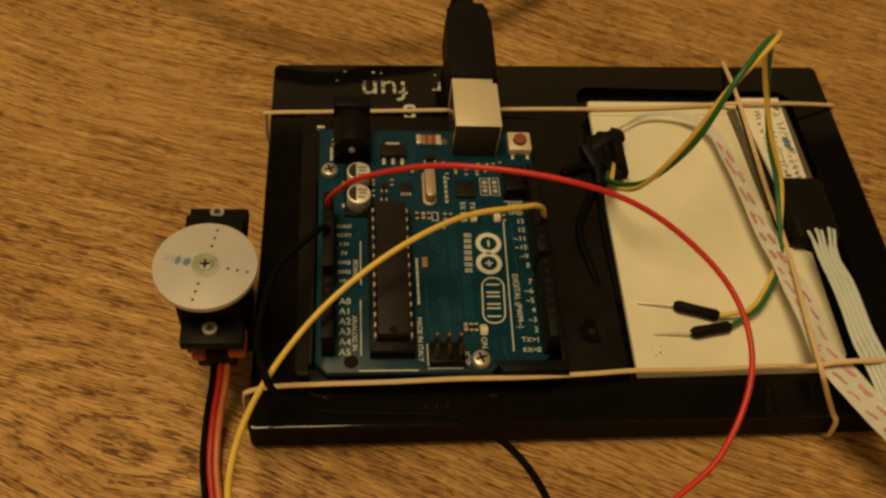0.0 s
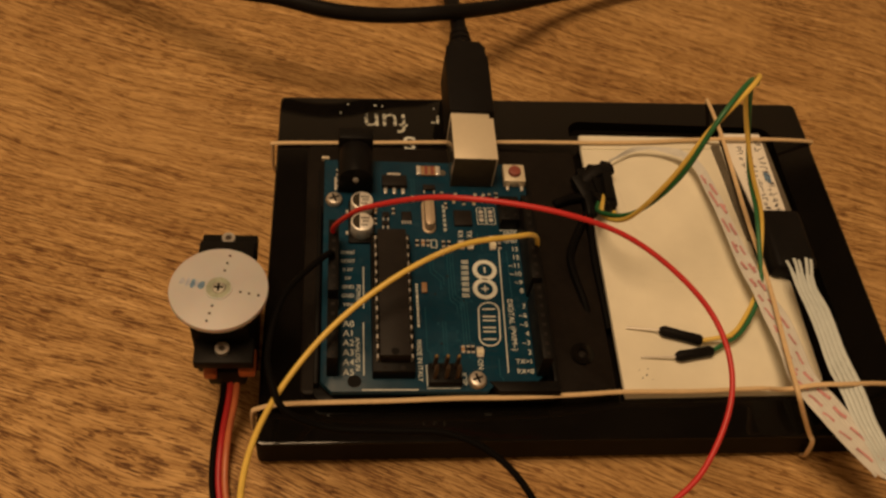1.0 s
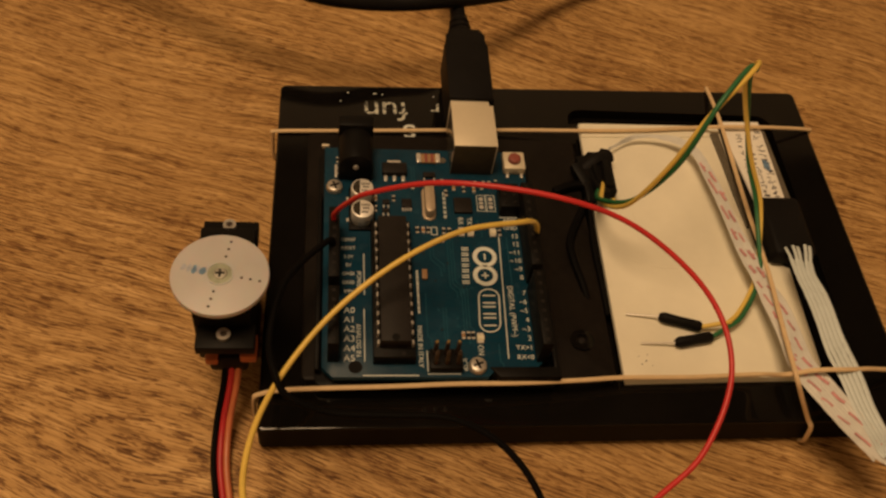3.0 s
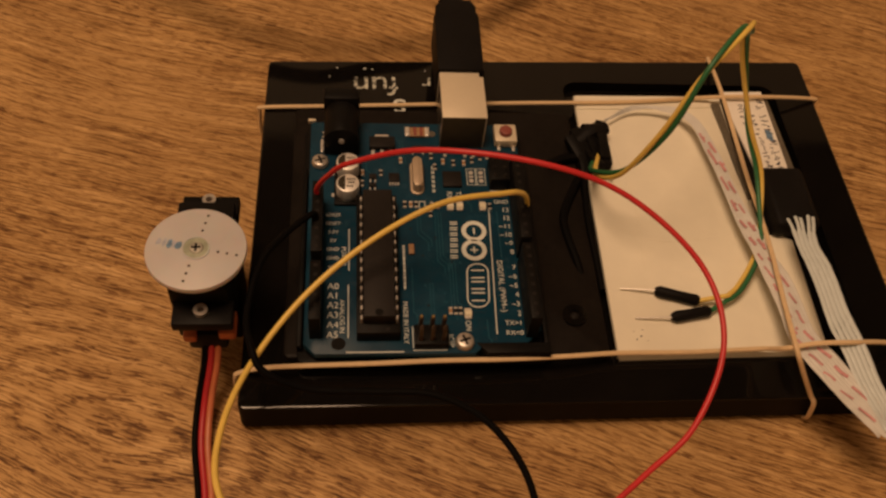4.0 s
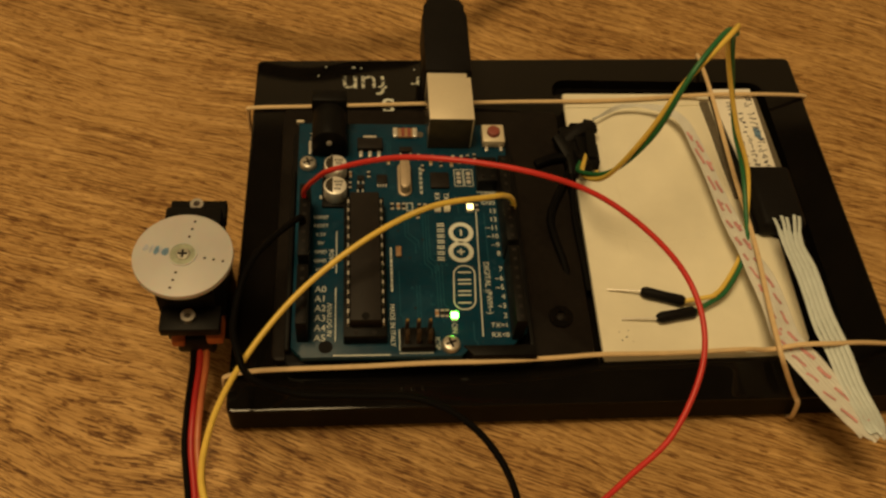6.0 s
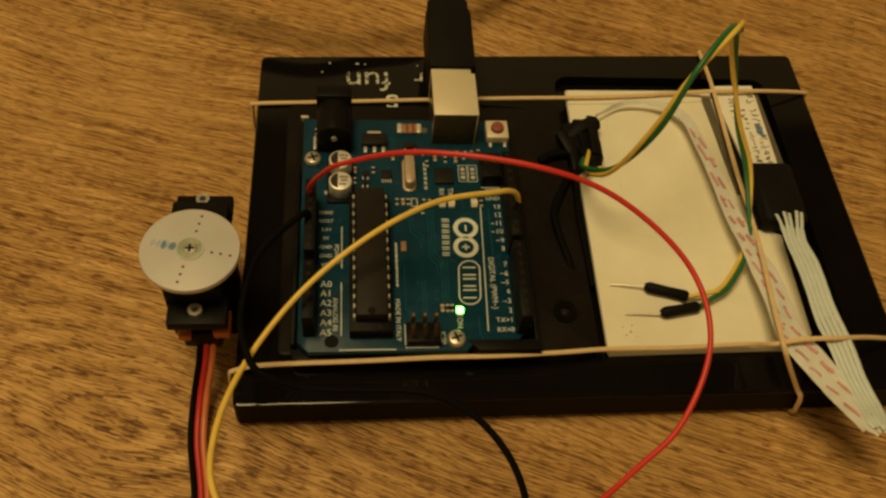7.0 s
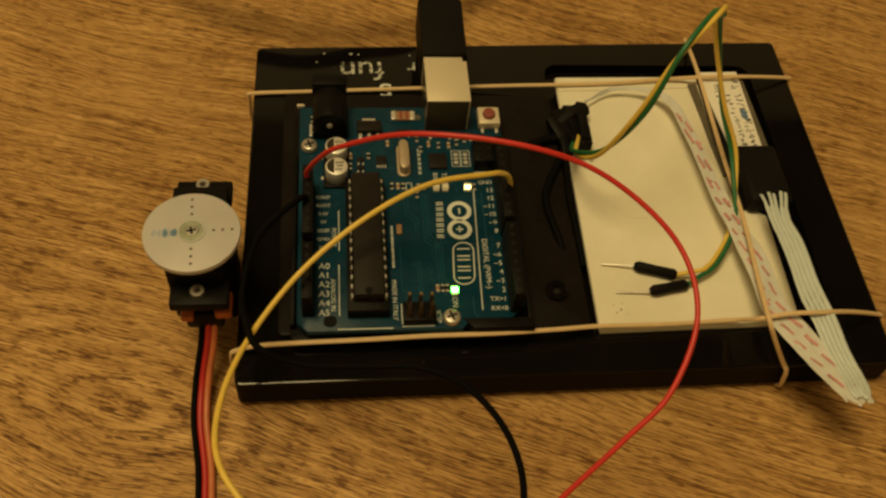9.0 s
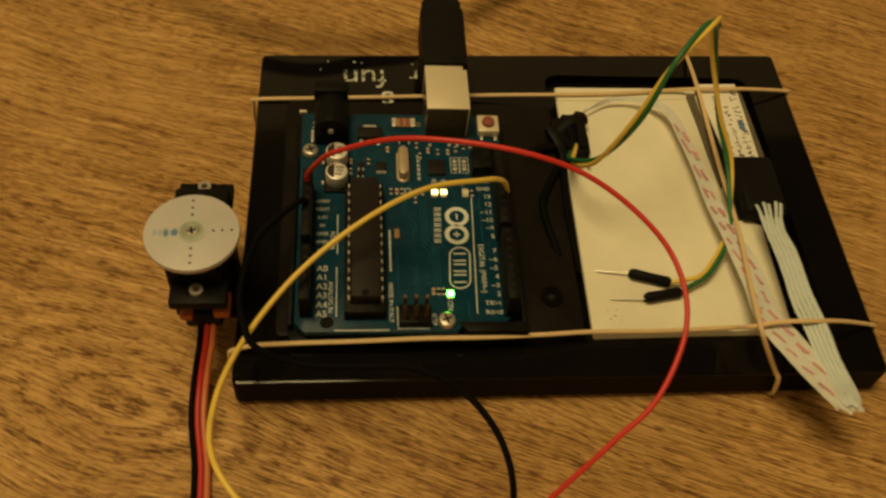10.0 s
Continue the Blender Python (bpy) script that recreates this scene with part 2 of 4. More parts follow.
def part(name, bm, material, parent, label="", origin=None, smooth=True):
    """Links a bmesh, in millimetres of the world, as one mesh object under its parent."""
    base = BASE[parent.name]
    at = base if origin is None else Vector(origin)
    bmesh.ops.translate(bm, verts=bm.verts, vec=-at)
    bmesh.ops.scale(bm, verts=bm.verts, vec=(MM, MM, MM))
    bmesh.ops.recalc_face_normals(bm, faces=bm.faces)
    me = bpy.data.meshes.new(name)
    bm.to_mesh(me)
    bm.free()
    for p in me.polygons:
        p.use_smooth = smooth and max(abs(c) for c in p.normal) < 0.9995
    if smooth:
        me.set_sharp_from_angle(angle=radians(38))
    for m in material if isinstance(material, (list, tuple)) else [material]:
        me.materials.append(m)
    ob = new(name, me)
    ob.parent = parent
    ob.location = (at - base) * MM
    BASE[ob.name] = at
    return tagged(ob, label)


def solo(name, bm, material, origin, label, category, group="", kind="", smooth=True):
    """A thing that is one mesh."""
    holder = thing("holder", origin, "", "")
    ob = part(name, bm, material, holder, label, None, smooth)
    ob.parent = None
    ob.location = Vector(origin) * MM
    BASE[ob.name] = Vector(origin)
    bpy.data.objects.remove(holder)
    return tagged(ob, label, category, group, kind)


def box(x0, x1, y0, y1, z0, z1, bevel=0.0, seg=2, bm=None):
    own = bmesh.new()
    bmesh.ops.create_cube(own, size=1)
    for v in own.verts:
        v.co = ((x0 + x1) / 2 + v.co.x * (x1 - x0), (y0 + y1) / 2 + v.co.y * (y1 - y0), (z0 + z1) / 2 + v.co.z * (z1 - z0))
    if bevel:
        bmesh.ops.bevel(own, geom=own.edges[:], offset=bevel, segments=seg, profile=0.5, affect="EDGES")
    return join(bm, own)


def join(bm, own, m=None):
    if m is not None:
        bmesh.ops.transform(own, matrix=m, verts=own.verts)
    if bm is None:
        return own
    me = bpy.data.meshes.new("joined")
    own.to_mesh(me)
    own.free()
    bm.from_mesh(me)
    bpy.data.meshes.remove(me)
    return bm


def cyl(c, r, h, axis="z", seg=24, r2=None, bevel=0.0, bm=None):
    """A cylinder from c along an axis."""
    own = bmesh.new()
    bmesh.ops.create_cone(own, cap_ends=True, segments=seg, radius1=r, radius2=r if r2 is None else r2, depth=h)
    bmesh.ops.translate(own, verts=own.verts, vec=(0, 0, h / 2))
    if bevel:
        rim = [e for e in own.edges if len({round(v.co.z, 4) for v in e.verts}) == 1]
        bmesh.ops.bevel(own, geom=rim, offset=bevel, segments=2, profile=0.5, affect="EDGES")
    turn = {"z": Matrix(), "y": Matrix.Rotation(radians(-90), 4, "X"), "x": Matrix.Rotation(radians(90), 4, "Y")}[axis]
    return join(bm, own, Matrix.Translation(c) @ turn)


def prism(points, z0, z1, bevel=0.0, bm=None):
    own = bmesh.new()
    low = [own.verts.new((x, y, z0)) for x, y in points]
    top = [own.verts.new((x, y, z1)) for x, y in points]
    own.faces.new(low[::-1])
    cap = own.faces.new(top)
    for i in range(len(points)):
        j = (i + 1) % len(points)
        own.faces.new((low[i], low[j], top[j], top[i]))
    if bevel:
        bmesh.ops.bevel(own, geom=cap.edges[:], offset=bevel, segments=2, profile=0.5, affect="EDGES")
    return join(bm, own)


def rounded(x0, x1, y0, y1, r, n=5):
    out = []
    for cx, cy, a in ((x1 - r, y1 - r, 0), (x0 + r, y1 - r, 90), (x0 + r, y0 + r, 180), (x1 - r, y0 + r, 270)):
        for i in range(n):
            t = radians(a + 90 * i / (n - 1))
            out.append((cx + r * math.cos(t), cy + r * math.sin(t)))
    return out


def curve(points, n=8):
    """Points along a smooth line through the given ones."""
    c = [Vector(p) for p in points]
    c = [2 * c[0] - c[1], *c, 2 * c[-1] - c[-2]]
    out = []
    for i in range(1, len(c) - 2):
        a, b, d, e = c[i - 1:i + 3]
        for k in range(n):
            u = k / n
            out.append(0.5 * (2 * b + (d - a) * u + (2 * a - 5 * b + 4 * d - e) * u * u + (3 * b - 3 * d + e - a) * u ** 3))
    return out + [c[-2]]


def frames_along(line):
    """Tangent, side and up at each point, carried along without twist."""
    tan = [(line[min(i + 1, len(line) - 1)] - line[max(i - 1, 0)]).normalized() for i in range(len(line))]
    side = tan[0].cross(Vector((0, 0, 1)))
    if side.length < 0.05:
        side = Vector((1, 0, 0))
    out = []
    for t in tan:
        side = (side - t * side.dot(t)).normalized()
        out.append((t, side.copy(), side.cross(t)))
    return out


def tube(points, radii, seg=10, n=8, flat=1.0, bm=None):
    line = curve(points, n) if n > 1 else [Vector(p) for p in points]
    own = bmesh.new()
    rings = []
    for i, (p, (t, s, u)) in enumerate(zip(line, frames_along(line))):
        r = radii[i] if isinstance(radii, list) else radii
        rings.append([own.verts.new(p + r * (math.cos(6.2832 * k / seg) * s + flat * math.sin(6.2832 * k / seg) * u)) for k in range(seg)])
    for a, b in zip(rings, rings[1:]):
        for k in range(seg):
            own.faces.new((a[k], a[(k + 1) % seg], b[(k + 1) % seg], b[k]))
    own.faces.new(rings[0])
    own.faces.new(rings[-1][::-1])
    return join(bm, own)


def text(body, size, x, y, z, turn=0.0, thick=0.03, bm=None, align="CENTER", width=1.0):
    """Raised printed lettering, flat on a surface, as a bmesh."""
    cu = bpy.data.curves.new("lettering", "FONT")
    cu.body, cu.size, cu.align_x, cu.align_y, cu.extrude = body, size, align, "CENTER", thick
    cu.resolution_u = 3
    ob = bpy.data.objects.new("lettering", cu)
    me = bpy.data.meshes.new_from_object(ob)
    own = bmesh.new()
    own.from_mesh(me)
    bpy.data.objects.remove(ob)
    bpy.data.curves.remove(cu)
    bpy.data.meshes.remove(me)
    return join(bm, own, Matrix.Translation((x, y, z)) @ Matrix.Rotation(radians(turn), 4, "Z") @ Matrix.Diagonal((width, 1, 1, 1)))


def ring(c, r0, r1, h, seg=36, bm=None):
    own = bmesh.new()
    loops = []
    for r, z in ((r0, 0), (r1, 0), (r1, h), (r0, h)):
        loops.append([own.verts.new((c[0] + r * math.cos(6.2832 * k / seg), c[1] + r * math.sin(6.2832 * k / seg), c[2] + z)) for k in range(seg)])
    for a, b in zip(loops, loops[1:] + loops[:1]):
        for k in range(seg):
            own.faces.new((a[k], a[(k + 1) % seg], b[(k + 1) % seg], b[k]))
    return join(bm, own)


# ---- the room and the table ----
def room():
    x, y, low, high, w = 1500, 1500, -750, 1650, 100
    for name, a in (("wall_north", (-x, x, y, y + w, low, high)), ("wall_south", (-x, x, -y - w, -y, low, high)),
                    ("wall_east", (x, x + w, -y, y, low, high)), ("wall_west", (-x - w, -x, -y, y, low, high))):
        solo(name, box(*a), WALL, (a[0], a[2], low), "plain unseen wall closing the room", "wall", "", "structure", False)
    solo("ceiling", box(-x, x, -y, y, high, high + w), CEIL, (0, 0, high), "unseen ceiling, darkened to keep reflections black", "ceiling", "", "structure", False)
    solo("floor", box(-x, x, -y, y, low - w, low), FLOOR, (0, 0, low), "dark brown wooden floor", "floor", "", "structure", False)


def table():
    t = thing("table", (50, 0, -750), "brown oiled wooden table with dark grain", "table")
    part("tabletop", box(-550, 650, -420, 420, -28, 0, 3), WOOD, t)
    for px in (-500, 600):
        for py in (-370, 370):
            part("leg", box(px - 30, px + 30, py - 30, py + 30, -750, -28, 3), WOOD, t)


room()
table()


# ---- the black photo frame that carries everything ----
def photo_frame():
    f = thing("photo_frame", (65, -22, 1.2), "glossy black photo frame lying flat on the wooden table", "photo frame")
    corners = ((144.9, 34.6), (-13.0, 30.0), (-14.1, -78.0), (145.2, -77.0))
    inner = rounded(70.6, 133.5, -66.5, 24.0, 4.0, 6)
    bm = bmesh.new()

    def loop(inset, z):
        out = []
        cx, cy = 65.5, -22.5
        for x, y in corners:
            px, py = x - inset * (1 if x > cx else -1), y - inset * (1 if y > cy else -1)
            sx, sy = (1 if x > cx else -1), (1 if y > cy else -1)
            arc = [(radians(90 * k / 5)) for k in range(6)]
            r = 1.6
            pts = [(px - sx * r + sx * r * math.cos(a), py - sy * r + sy * r * math.sin(a)) for a in arc]
            out += pts if sx * sy > 0 else pts[::-1]
        return [bm.verts.new((a, b, z)) for a, b in out]

    rows = [loop(0.9, 1.2), loop(0.0, 2.0), loop(0.0, 10.35), loop(0.0, 10.6), loop(0.12, 10.88), loop(0.4, 11.0), loop(0.65, 11.0)]
    rows.append([bm.verts.new((x, y, 11.0)) for x, y in inner])
    rows.append([bm.verts.new((x, y, 8.0)) for x, y in rounded(71.0, 133.1, -66.1, 23.6, 3.6, 6)])
    for a, b in zip(rows, rows[1:]):
        for k in range(24):
            bm.faces.new((a[k], a[(k + 1) % 24], b[(k + 1) % 24], b[k]))
    bm.faces.new(rows[-1])
    bm.faces.new(rows[0][::-1])
    body = part("body", bm, [BLACK_FRAME, BLACK_SIDE], f)
    # Side faces take a duller lacquer copy, so they stay dark without reflections.
    for p in body.data.polygons:
        p.material_index = 1 if abs(p.normal.z) < 0.15 and p.center.z < 0.0095 else 0
    # worn white print, upside down to the viewer
    part("lettering", text("fun", 10.4, 16.9, 21.2, 11.0, 181, 0.03), WORN.m, f, "worn white printed word")
    part("lettering", text("r", 7.5, 31.6, 22.3, 11.0, 181, 0.03), WORN.m, f, "worn white printed letter")
    part("lettering", text("s", 11.0, 23.6, 12.4, 11.0, 181, 0.03), SILK, f, "worn white printed letter")
    bm = None
    for x, y, w in ((6.0, 27.5, 0.6), (13.6, 27.4, 1.0), (16.0, 27.2, 0.5), (4.0, 24.0, 0.4), (31.0, 27.0, 0.5)):
        bm = prism([(x, y), (x + w, y + 0.1), (x + w * 0.8, y + 0.5), (x + 0.1, y + 0.4)], 10.98, 11.03, 0, bm)
    part("paint_fleck", bm, SILK, f, "flecks of worn white paint")


def mounting_plate():
    p = thing("mounting_plate", (30, -30, 11.0), "black plastic sheet under the circuit board", "plate")
    part("sheet", prism(rounded(-4.6, 69.8, -66.8, 9.2, 1.5), 11.0, 13.4, 0.4), BLACK_PLATE, p)
    screw = part("screw", ring((62.7, -56.4, 13.4), 1.3, 2.9, 0.7, 32), BLACK_FRAME, p, "black countersunk screw")
    part("recess", cyl((62.7, -56.4, 13.35), 1.0, 0.35, "z", 20, 0.7, 0.1), CHIP, screw)


# ---- the circuit board ----
TOP = 18.0


def board():
    b = thing("microcontroller_board", (26.7, -34.3, 13.4), "blue microcontroller circuit board in a black holder, strapped to the frame", "circuit board")
    part("holder", prism(rounded(-1.6, 55.2, -69.0, 0.6, 2.0), 13.4, 14.6, 0.3), BLACK_PLASTIC, b, "black plastic board holder")
    part("holder_wall", box(-1.6, -0.4, -66.0, -15.0, 14.6, 17.0, 0.3), BLACK_PLASTIC, b)
    part("holder_wall", box(53.9, 55.2, -66.0, -8.0, 14.6, 17.0, 0.3), BLACK_PLASTIC, b)
    outline = [(0, 0), (0, -66.0), (2.5, -68.58), (38.0, -68.58), (40.4, -66.04), (49.8, -66.04), (53.34, -62.5), (53.34, -1.5), (51.8, 0)]
    part("pcb", prism(outline[::-1], 16.4, TOP, 0.1), PCB, b)
    bm = prism([(38.4, -66.2), (40.6, -68.9), (54.9, -68.9), (54.9, -66.2)][::-1], 14.6, 18.6, 0.3)
    part("holder_corner", bm, BLACK_PLASTIC, b)

    # connectors at the far edge
    usb = part("usb_socket", box(32.9, 44.3, -7.9, 6.6, TOP, 29.0, 0.15), [SHELL, SHELL_SIDE_SHADED], b, "bare metal USB socket")
    # Side faces take a darker copy of the shell metal, shade in the colour.
    for p in usb.data.polygons:
        p.material_index = 1 if abs(p.normal.x) > 0.9 else 0
    part("socket_back", box(33.0, 43.9, -8.15, -7.92, TOP, 28.85, 0.05), RESIN, usb, "dark plastic back of the socket")
    for x in (34.2, 39.4, 41.6):
        part("solder_tab", cyl((x, -11.2, TOP), 0.45, 0.5, "z", 10), TIN, usb)
    jack = part("power_jack", box(3.4, 12.4, -2.0, 1.8, TOP, 28.9, 0.6), BLACK_PLASTIC, b, "black plastic barrel power jack")
    part("barrel", cyl((7.9, -11.6, 23.6), 4.3, 10, "y", 28, None, 0.3), BLACK_PLASTIC, jack)
    part("jack_foot", box(3.5, 12.3, -11.2, -2.0, TOP, 23.0, 0.3), BLACK_PLASTIC, jack)
    part("jack_pin", cyl((7.9, -12.0, 23.8), 0.7, 0.5, "y", 12), TIN, jack)

    # pin sockets
    for x, y0, count in ((2.54, -26.67, 8), (2.54, -49.53, 6), (50.8, -17.53, 10), (50.8, -44.45, 8)):
        h = part("pin_socket", box(x - 1.25, x + 1.25, y0 - 2.54 * count, y0, TOP, 26.5, 0.12), BLACK_PLASTIC, b, "black plastic pin socket")
        for k in range(count):
            yy = y0 - 1.27 - 2.54 * k
            # Pin holes are raised dark squares; their inner shade is in the colour.
            part("pin_hole", box(x - 0.42, x + 0.42, yy - 0.42, yy + 0.42, 26.4, 26.53), CHIP, h)

    # the long chip in its socket
    part("chip_socket", box(11.6, 21.2, -65.4, -27.0, TOP, 21.6, 0.2), BLACK_PLASTIC, b)
    chip = part("chip", box(13.1, 20.0, -63.2, -27.9, 21.7, 25.0, 0.25), CHIP, b, "long black 28-legged microcontroller chip")
    for k in range(14):
        for x, s in ((12.65, -1), (20.45, 1)):
            y = -29.4 - 2.54 * k
            bm = box(x - 0.2, x + 0.2, y - 0.55, y + 0.55, 21.5, 23.3, 0.08, 1)
            part("chip_leg", bm, TIN, chip, "", None, False)
    bm = cyl((16.5, -62.2, 24.98), 0.9, 0.06, "z", 16)
    part("chip_notch", bm, BLACK_PLASTIC, chip)
    bm = cyl((14.4, -64.5, 21.55), 0.55, 0.08, "z", 12)
    bm = cyl((18.4, -64.5, 21.55), 0.55, 0.08, "z", 12, None, 0, bm)
    part("socket_hole", bm, CHIP, b)

    # programming headers
    for x, y, label in ((28.1, -65.1, "black pin header with gilded pins"), (47.3, -18.4, "black pin header with gilded pins")):
        wide = y < -40
        nx, ny = (3, 2) if wide else (2, 3)
        h = part("pin_header", box(x - 1.27 * nx, x + 1.27 * nx, y - 1.27 * ny, y + 1.27 * ny, TOP, 20.5 if wide else 22.4, 0.25), BLACK_PLASTIC, b, label)
        for i in range(nx):
            for j in range(ny):
                px, py = x + 2.54 * (i - (nx - 1) / 2), y + 2.54 * (j - (ny - 1) / 2)
                # Shafts are coloured dark for shade; gold on one row's tips paints a glint.
                pin = part("pin", box(px - 0.45, px + 0.45, py - 0.45, py + 0.45, 20.4, 25.4 if wide else 22.6, 0.1, 1), HEADER_PIN if wide else CHIP, h)
                part("pin_tip", box(px - 0.32, px + 0.32, py - 0.32, py + 0.32, 25.4 if wide else 22.6, 26.2 if wide else 22.9, 0.2, 1), (GOLD if j else HEADER_PIN) if wide else CHIP, pin)

    # capacitors, crystal, regulator, button, fuse and small chips
    for y in (-17.6, -24.4):
        part("capacitor_base", box(6.2, 12.8, y - 3.3, y + 3.3, TOP, 18.9, 0.3), BLACK_PLASTIC, b)
        c = part("capacitor", cyl((9.5, y, 18.9), 2.8, 4.2, "z", 32, None, 0.3), ALU, b, "round aluminium capacitor")
        part("capacitor_mark", prism([(9.5 + 2.4 * math.cos(a), y + 2.4 * math.sin(a)) for a in [radians(104 + 152 * k / 10) for k in range(11)]], 23.08, 23.13), RESIN, c)
        bm = None
        for yy, x0, gaps in ((1.1, 9.3, 4), (0.1, 9.6, 3), (-1.1, 9.3, 3)):
            for k in range(gaps):
                bm = box(x0 + 0.55 * k, x0 + 0.55 * k + 0.36, y + yy - 0.28, y + yy + 0.28, 23.08, 23.14, 0, 2, bm)
        part("capacitor_print", bm, CHIP, c)
        part("capacitor_tab", box(5.6, 6.3, y - 0.5, y + 0.5, TOP, 18.3), TIN, c)
    part("crystal_base", prism(rounded(25.0, 28.4, -24.0, -13.4, 1.6), TOP, 18.5, 0.1), CAN, b)
    part("crystal", prism(rounded(25.55, 27.9, -23.5, -14.0, 1.15, 8), 18.5, 21.3, 0.35), CAN, b, "oblong metal crystal can")
    reg = part("regulator", box(14.9, 21.4, -9.6, -6.0, TOP, 19.7, 0.25), CHIP, b, "black voltage regulator")
    part("regulator_tab", box(16.4, 19.9, -6.0, -4.4, TOP, 18.5, 0.1), TIN, reg)
    for k in range(3):
        part("regulator_leg", box(15.4 + 2.3 * k, 16.3 + 2.3 * k, -11.4, -9.6, TOP, 18.5, 0.15), TIN, reg)
    btn = part("reset_button", box(47.3, 53.1, -7.9, -2.0, TOP, 20.6, 0.35), SHELL, b, "square metal reset button with a brown cap")
    part("button_cap", cyl((50.2, -5.0, 20.6), 1.75, 1.2, "z", 24, 1.6, 0.25), BUTTON, btn)
    for x in (48.4, 52.2):
        part("button_leg", box(x - 0.4, x + 0.4, -9.3, -7.9, TOP, 18.6, 0.15), TIN, btn)
        part("button_leg", box(x - 0.4, x + 0.4, -2.0, -0.8, TOP, 18.6, 0.15), TIN, btn)
    fuse = part("fuse", box(25.4, 29.4, -4.9, -1.9, TOP, 18.8, 0.2), TAN, b, "tan resettable fuse with dark stripes")
    for x in (24.2, 29.3):
        part("fuse_end", box(x, x + 1.2, -4.9, -1.9, TOP, 18.9, 0.15), TIN, fuse)
    for x in (26.4, 28.0):
        part("fuse_stripe", box(x, x + 0.75, -4.8, -2.0, 18.7, 18.86), BUTTON, fuse)
    part("small_chip", box(33.2, 37.9, -21.6, -16.8, TOP, 18.9, 0.15), CHIP, b, "square black interface chip")
    for cx, cy, w, d in ((21.0, -18.9, 2.6, 2.6), (15.7, -18.6, 1.8, 1.4), (27.3, -9.2, 3.2, 1.5), (15.6, -21.3, 1.8, 1.2)):
        ic = part("small_chip", box(cx - w / 2, cx + w / 2, cy - d / 2, cy + d / 2, TOP, 18.9, 0.12), CHIP, b)
        for k in range(4 if w == 2.6 else 2):
            x = cx - w / 2 + 0.3 + k * (w - 0.6) / (3 if w == 2.6 else 1)
            part("lead", box(x - 0.18, x + 0.18, cy - d / 2 - 0.9, cy - d / 2, TOP, 18.3), TIN, ic, "", None, False)
    part("round_pad", cyl((31.2, -3.6, TOP), 0.95, 0.12, "z", 20), STRIP, b)

    # tiny resistors and capacitors
    spots = ((23.4, -27.2), (24.9, -27.2), (26.2, -27.2), (30.1, -27.4), (31.5, -27.4), (32.9, -57.8), (34.1, -57.8), (35.2, -57.8), (44.4, -27.6),
             (13.1, -17.2), (17.7, -17.2), (13.0, -20.6), (31.4, -15.0), (38.9, -13.6), (43.2, -11.6), (45.0, -11.2), (29.6, -30.0), (33.6, -13.2), (36.2, -13.6), (41.0, -12.6), (30.6, -11.4), (22.8, -13.0), (45.9, -14.2), (3.4, -4.6), (3.2, -8.4))
    for i, (x, y) in enumerate(spots):
        r = part("resistor", box(x - 0.42, x + 0.42, y - 0.55, y + 0.55, TOP, 18.45, 0.08, 1), TAN if i % 4 == 1 else CHIP, b, "", None, False)
        for s in (-1, 1):
            part("end_cap", box(x - 0.42, x + 0.42, y + s * 0.75 - 0.22, y + s * 0.75 + 0.22, TOP, 18.5, 0.08, 1), TIN, r, "", None, False)
    part("capacitor_chip", box(23.9, 25.2, -42.2, -39.4, TOP, 18.8, 0.12), TAN, b, "tan ceramic capacitor")

    # screws in the corner holes
    for x, y in ((2.6, -14.0), (35.56, -66.0)):
        s = part("screw", cyl((x, y, TOP), 2.3, 1.5, "z", 28, 1.9, 0.35), STEEL, b, "small steel cross-head screw")
        for a in (20, 110):
            bm = box(-1.3, 1.3, -0.28, 0.28, -0.02, 0.04)
            bmesh.ops.transform(bm, matrix=Matrix.Translation((x, y, 19.5)) @ Matrix.Rotation(radians(a), 4, "Z"), verts=bm.verts)
            part("slot", bm, CHIP, s)
    random.seed(3)
    for k in range(14):
        x, y = random.uniform(24.5, 36.0), random.uniform(-57.0, -30.0)
        part("via", cyl((x, y, TOP - 0.01), 0.3, 0.04, "z", 10), TRACE if k % 3 else CHIP, b)
    # copper traces that show through the mask, in bundles with a bend
    for x, y0, y1, dx in ((30.6, -29.5, -44.0, 1.6), (31.3, -29.5, -43.2, 1.6), (32.0, -29.5, -42.4, 1.6), (33.2, -44.5, -57.0, 1.0), (33.9, -44.5, -56.2, 1.0), (34.6, -44.5, -55.4, 1.0),
                          (26.2, -30.0, -36.0, 2.4), (27.0, -30.0, -35.2, 2.4), (28.4, -50.0, -59.5, -1.4), (29.1, -50.0, -58.8, -1.4), (45.9, -29.0, -46.0, 0.4), (24.4, -46.0, -58.0, 0.8),
                          (14.0, -12.6, -16.0, 1.0), (22.6, -6.0, -12.0, 0.6), (23.3, -6.0, -11.4, 0.6), (38.9, -23.4, -26.2, 0.8), (41.0, -60.0, -64.8, 0.6)):
        y2 = y1 - abs(dx)
        bm = prism([(x, y0), (x, y1), (x + dx, y2), (x + dx, y2 - 2.0), (x + dx + 0.26, y2 - 2.0), (x + dx + 0.26, y2 + 0.1), (x + 0.26, y1 + 0.1), (x + 0.26, y0)], TOP - 0.01, TOP + 0.018)
        part("trace", bm, TRACE, b, "", None, False)
    part("drill_hole", cyl((7.62, -66.04, TOP - 0.01), 1.6, 0.05, "z", 24), BLACK_PLASTIC, b)

    part("corner_clip", box(-0.8, 1.2, 0.3, 1.0, 17.0, 18.3, 0.15), SHELL, b, "small pale clip at the board corner")
